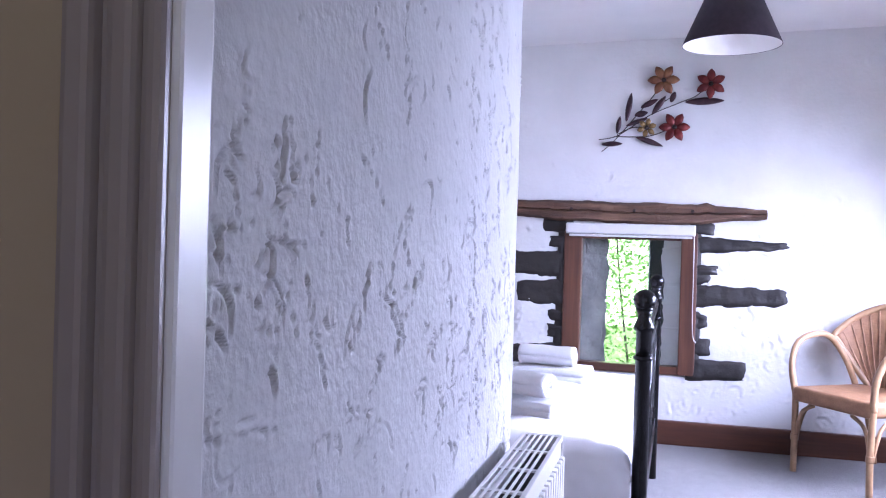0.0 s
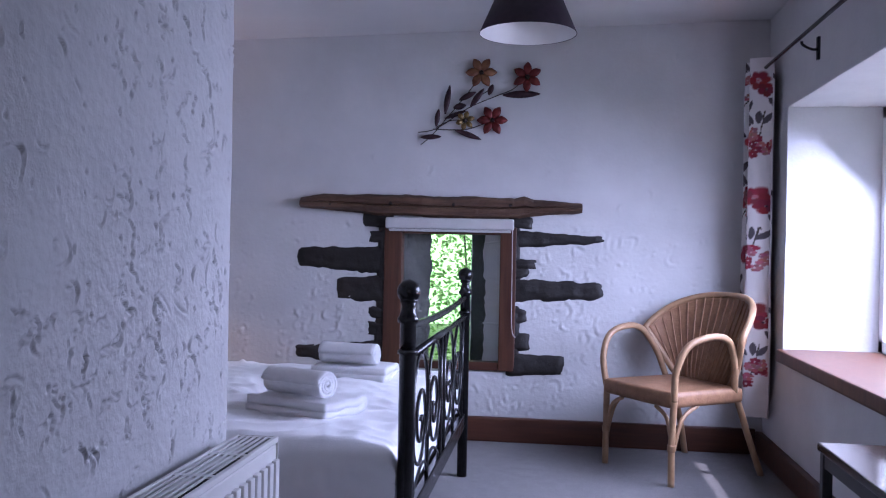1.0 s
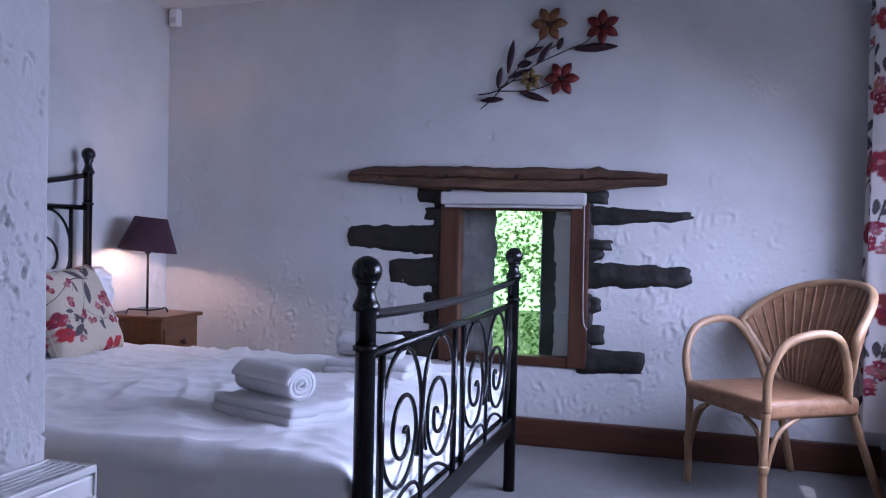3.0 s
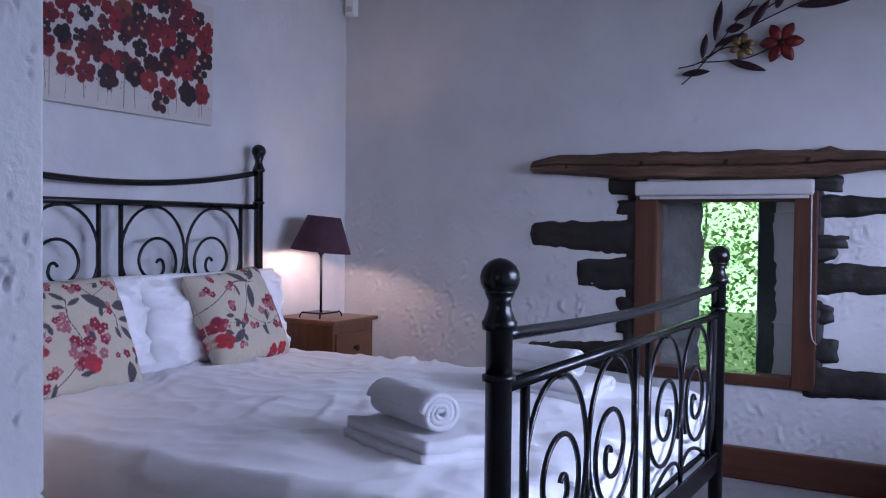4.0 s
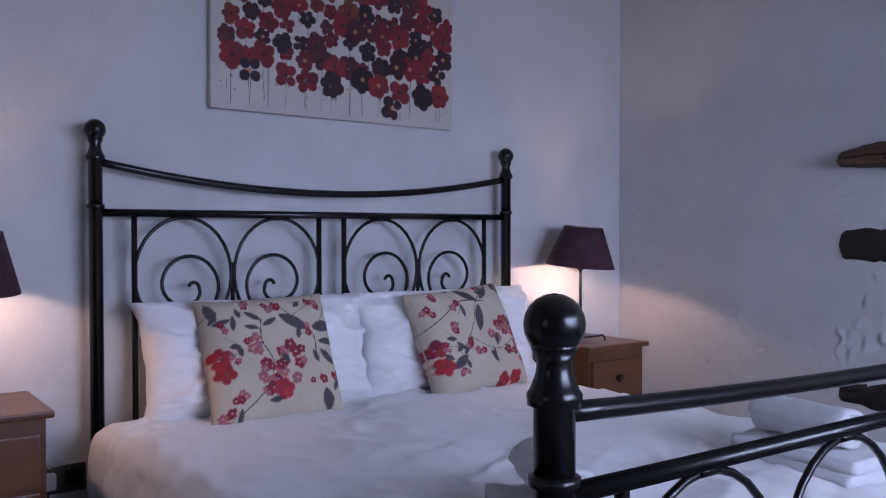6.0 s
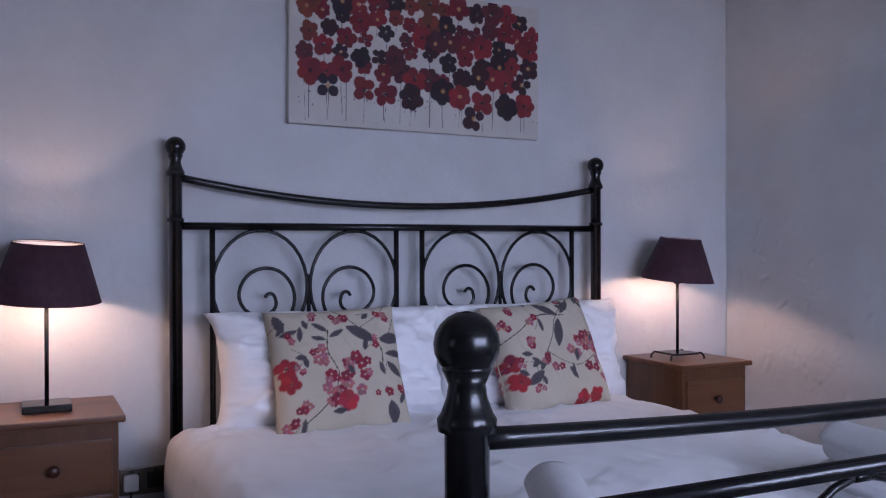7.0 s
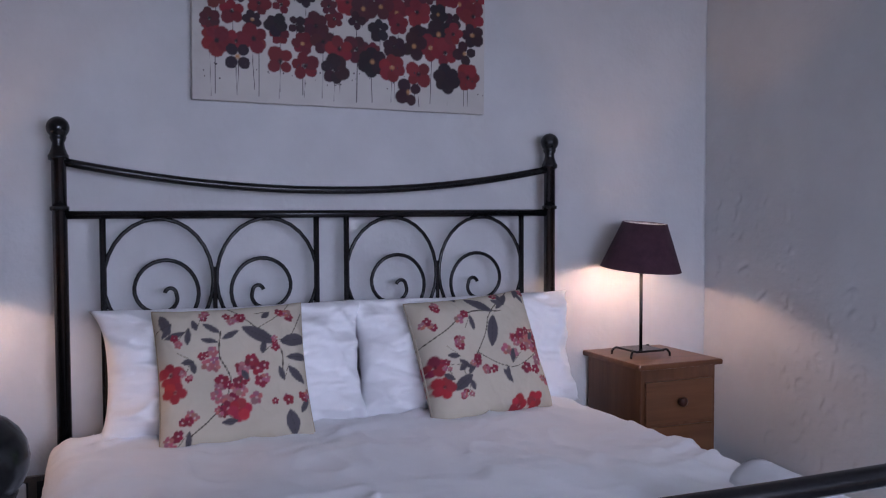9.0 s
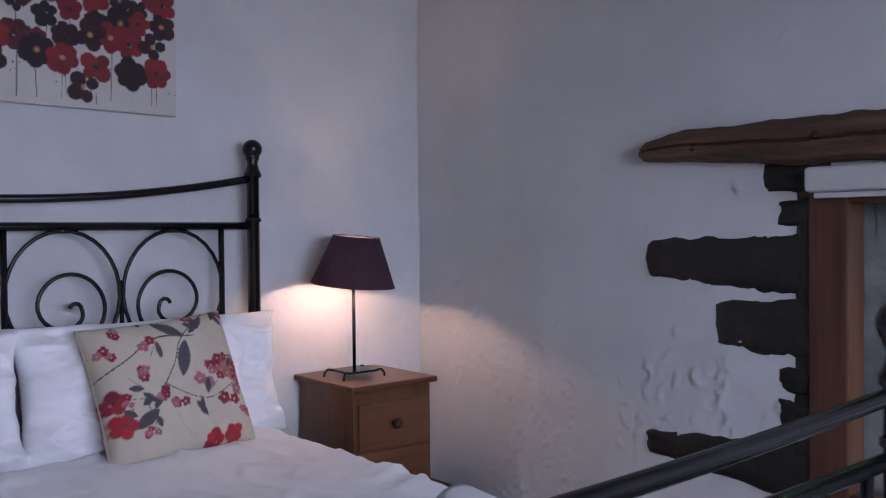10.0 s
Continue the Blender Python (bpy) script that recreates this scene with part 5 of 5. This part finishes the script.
# ---- outside ----
def outside():
    gm = noisy("grass_bank", [(0.3, (0.05, 0.10, 0.02)), (0.7, (0.12, 0.20, 0.05))], 3.0, 0.9, 0.5, 30.0)
    bm = bmesh.new()
    bmesh.ops.create_grid(bm, x_segments=2, y_segments=2, size=300)
    solo("ground", bm, gm, "grassy ground outside the cottage", "ground", kind="structure", at=(0, 0, -0.6))
    lm = mat("young_leaf", (0.16, 0.30, 0.05), 0.55)
    b = lm.node_tree.nodes["Principled BSDF"]
    gi = lm.node_tree.nodes.new("ShaderNodeNewGeometry")
    lm.node_tree.links.new(ramp(lm, gi.outputs["Random Per Island"], [(0.0, (0.12, 0.24, 0.04)), (0.5, (0.24, 0.42, 0.09)), (1.0, (0.38, 0.55, 0.20))]), b.inputs["Base Color"])
    b.inputs["Transmission Weight"].default_value = 0.15
    rnd = random.Random(9)
    verts, faces = [], []
    for k in range(30000):
        x, z = rnd.uniform(-2.6, 2.6), rnd.uniform(-0.5, 2.9)
        y = 3.4 + 0.45 * z + 0.5 * fbm(x * 1.4, z * 1.4, 2) + rnd.uniform(-0.25, 0.35)
        s = rnd.uniform(0.018, 0.038)
        e = Euler((rnd.uniform(-1.2, 1.2), rnd.uniform(-1.2, 1.2), rnd.uniform(0, 6.28))).to_matrix()
        c = Vector((x, y, z))
        n = len(verts)
        verts += [c + e @ Vector(p) * s for p in ((0, -1, 0), (0.55, 0, 0.12), (0, 1, 0), (-0.55, 0, 0.12))]
        faces.append((n, n + 1, n + 2, n + 3))
    me = bpy.data.meshes.new("foliage")
    me.from_pydata(verts, [], faces)
    me.materials.append(lm)
    tagged(new("foliage", me), "sunlit green leaves of the hedge outside", "foliage", kind="stuff")
    tw = noisy("hedge_twig", [(0.3, (0.05, 0.035, 0.025)), (0.7, (0.12, 0.09, 0.06))], 20.0, 0.8, 0.3)
    bm = bmesh.new()
    for k in range(16):
        x = rnd.uniform(-2.2, 2.2)
        y, l = 3.7, rnd.uniform(1.6, 3.4)
        tube(spline([(x, y, -0.6), (x + rnd.uniform(-0.2, 0.2), y + 0.2, -0.6 + l * 0.4), (x + rnd.uniform(-0.5, 0.5), y + 0.6, -0.6 + l * 0.75), (x + rnd.uniform(-0.7, 0.7), y + 1.0, -0.6 + l)], 4), 0.016, 5, bm, 0.003)
    tagged(part("twigs", bm, tw), "brown twigs of the hedge outside", "twigs", kind="stuff")
    # emissive panel added behind the hedge; its glow stands in for sunlit distance
    fm = glow("glowing_distance", (0.7, 1.0, 0.5), 2.2)
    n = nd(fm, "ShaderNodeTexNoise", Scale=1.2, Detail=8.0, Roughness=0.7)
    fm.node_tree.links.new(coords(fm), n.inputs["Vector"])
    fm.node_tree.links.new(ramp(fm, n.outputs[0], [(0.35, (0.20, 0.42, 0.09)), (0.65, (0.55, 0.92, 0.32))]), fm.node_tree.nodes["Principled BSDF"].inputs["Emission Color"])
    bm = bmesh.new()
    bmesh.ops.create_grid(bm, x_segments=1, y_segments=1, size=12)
    solo("backdrop", bm, fm, "glowing green panel added for the bright distance behind the hedge", "backdrop", kind="structure", at=(0, 14, 4), rot=(90, 0, 0))


outside()
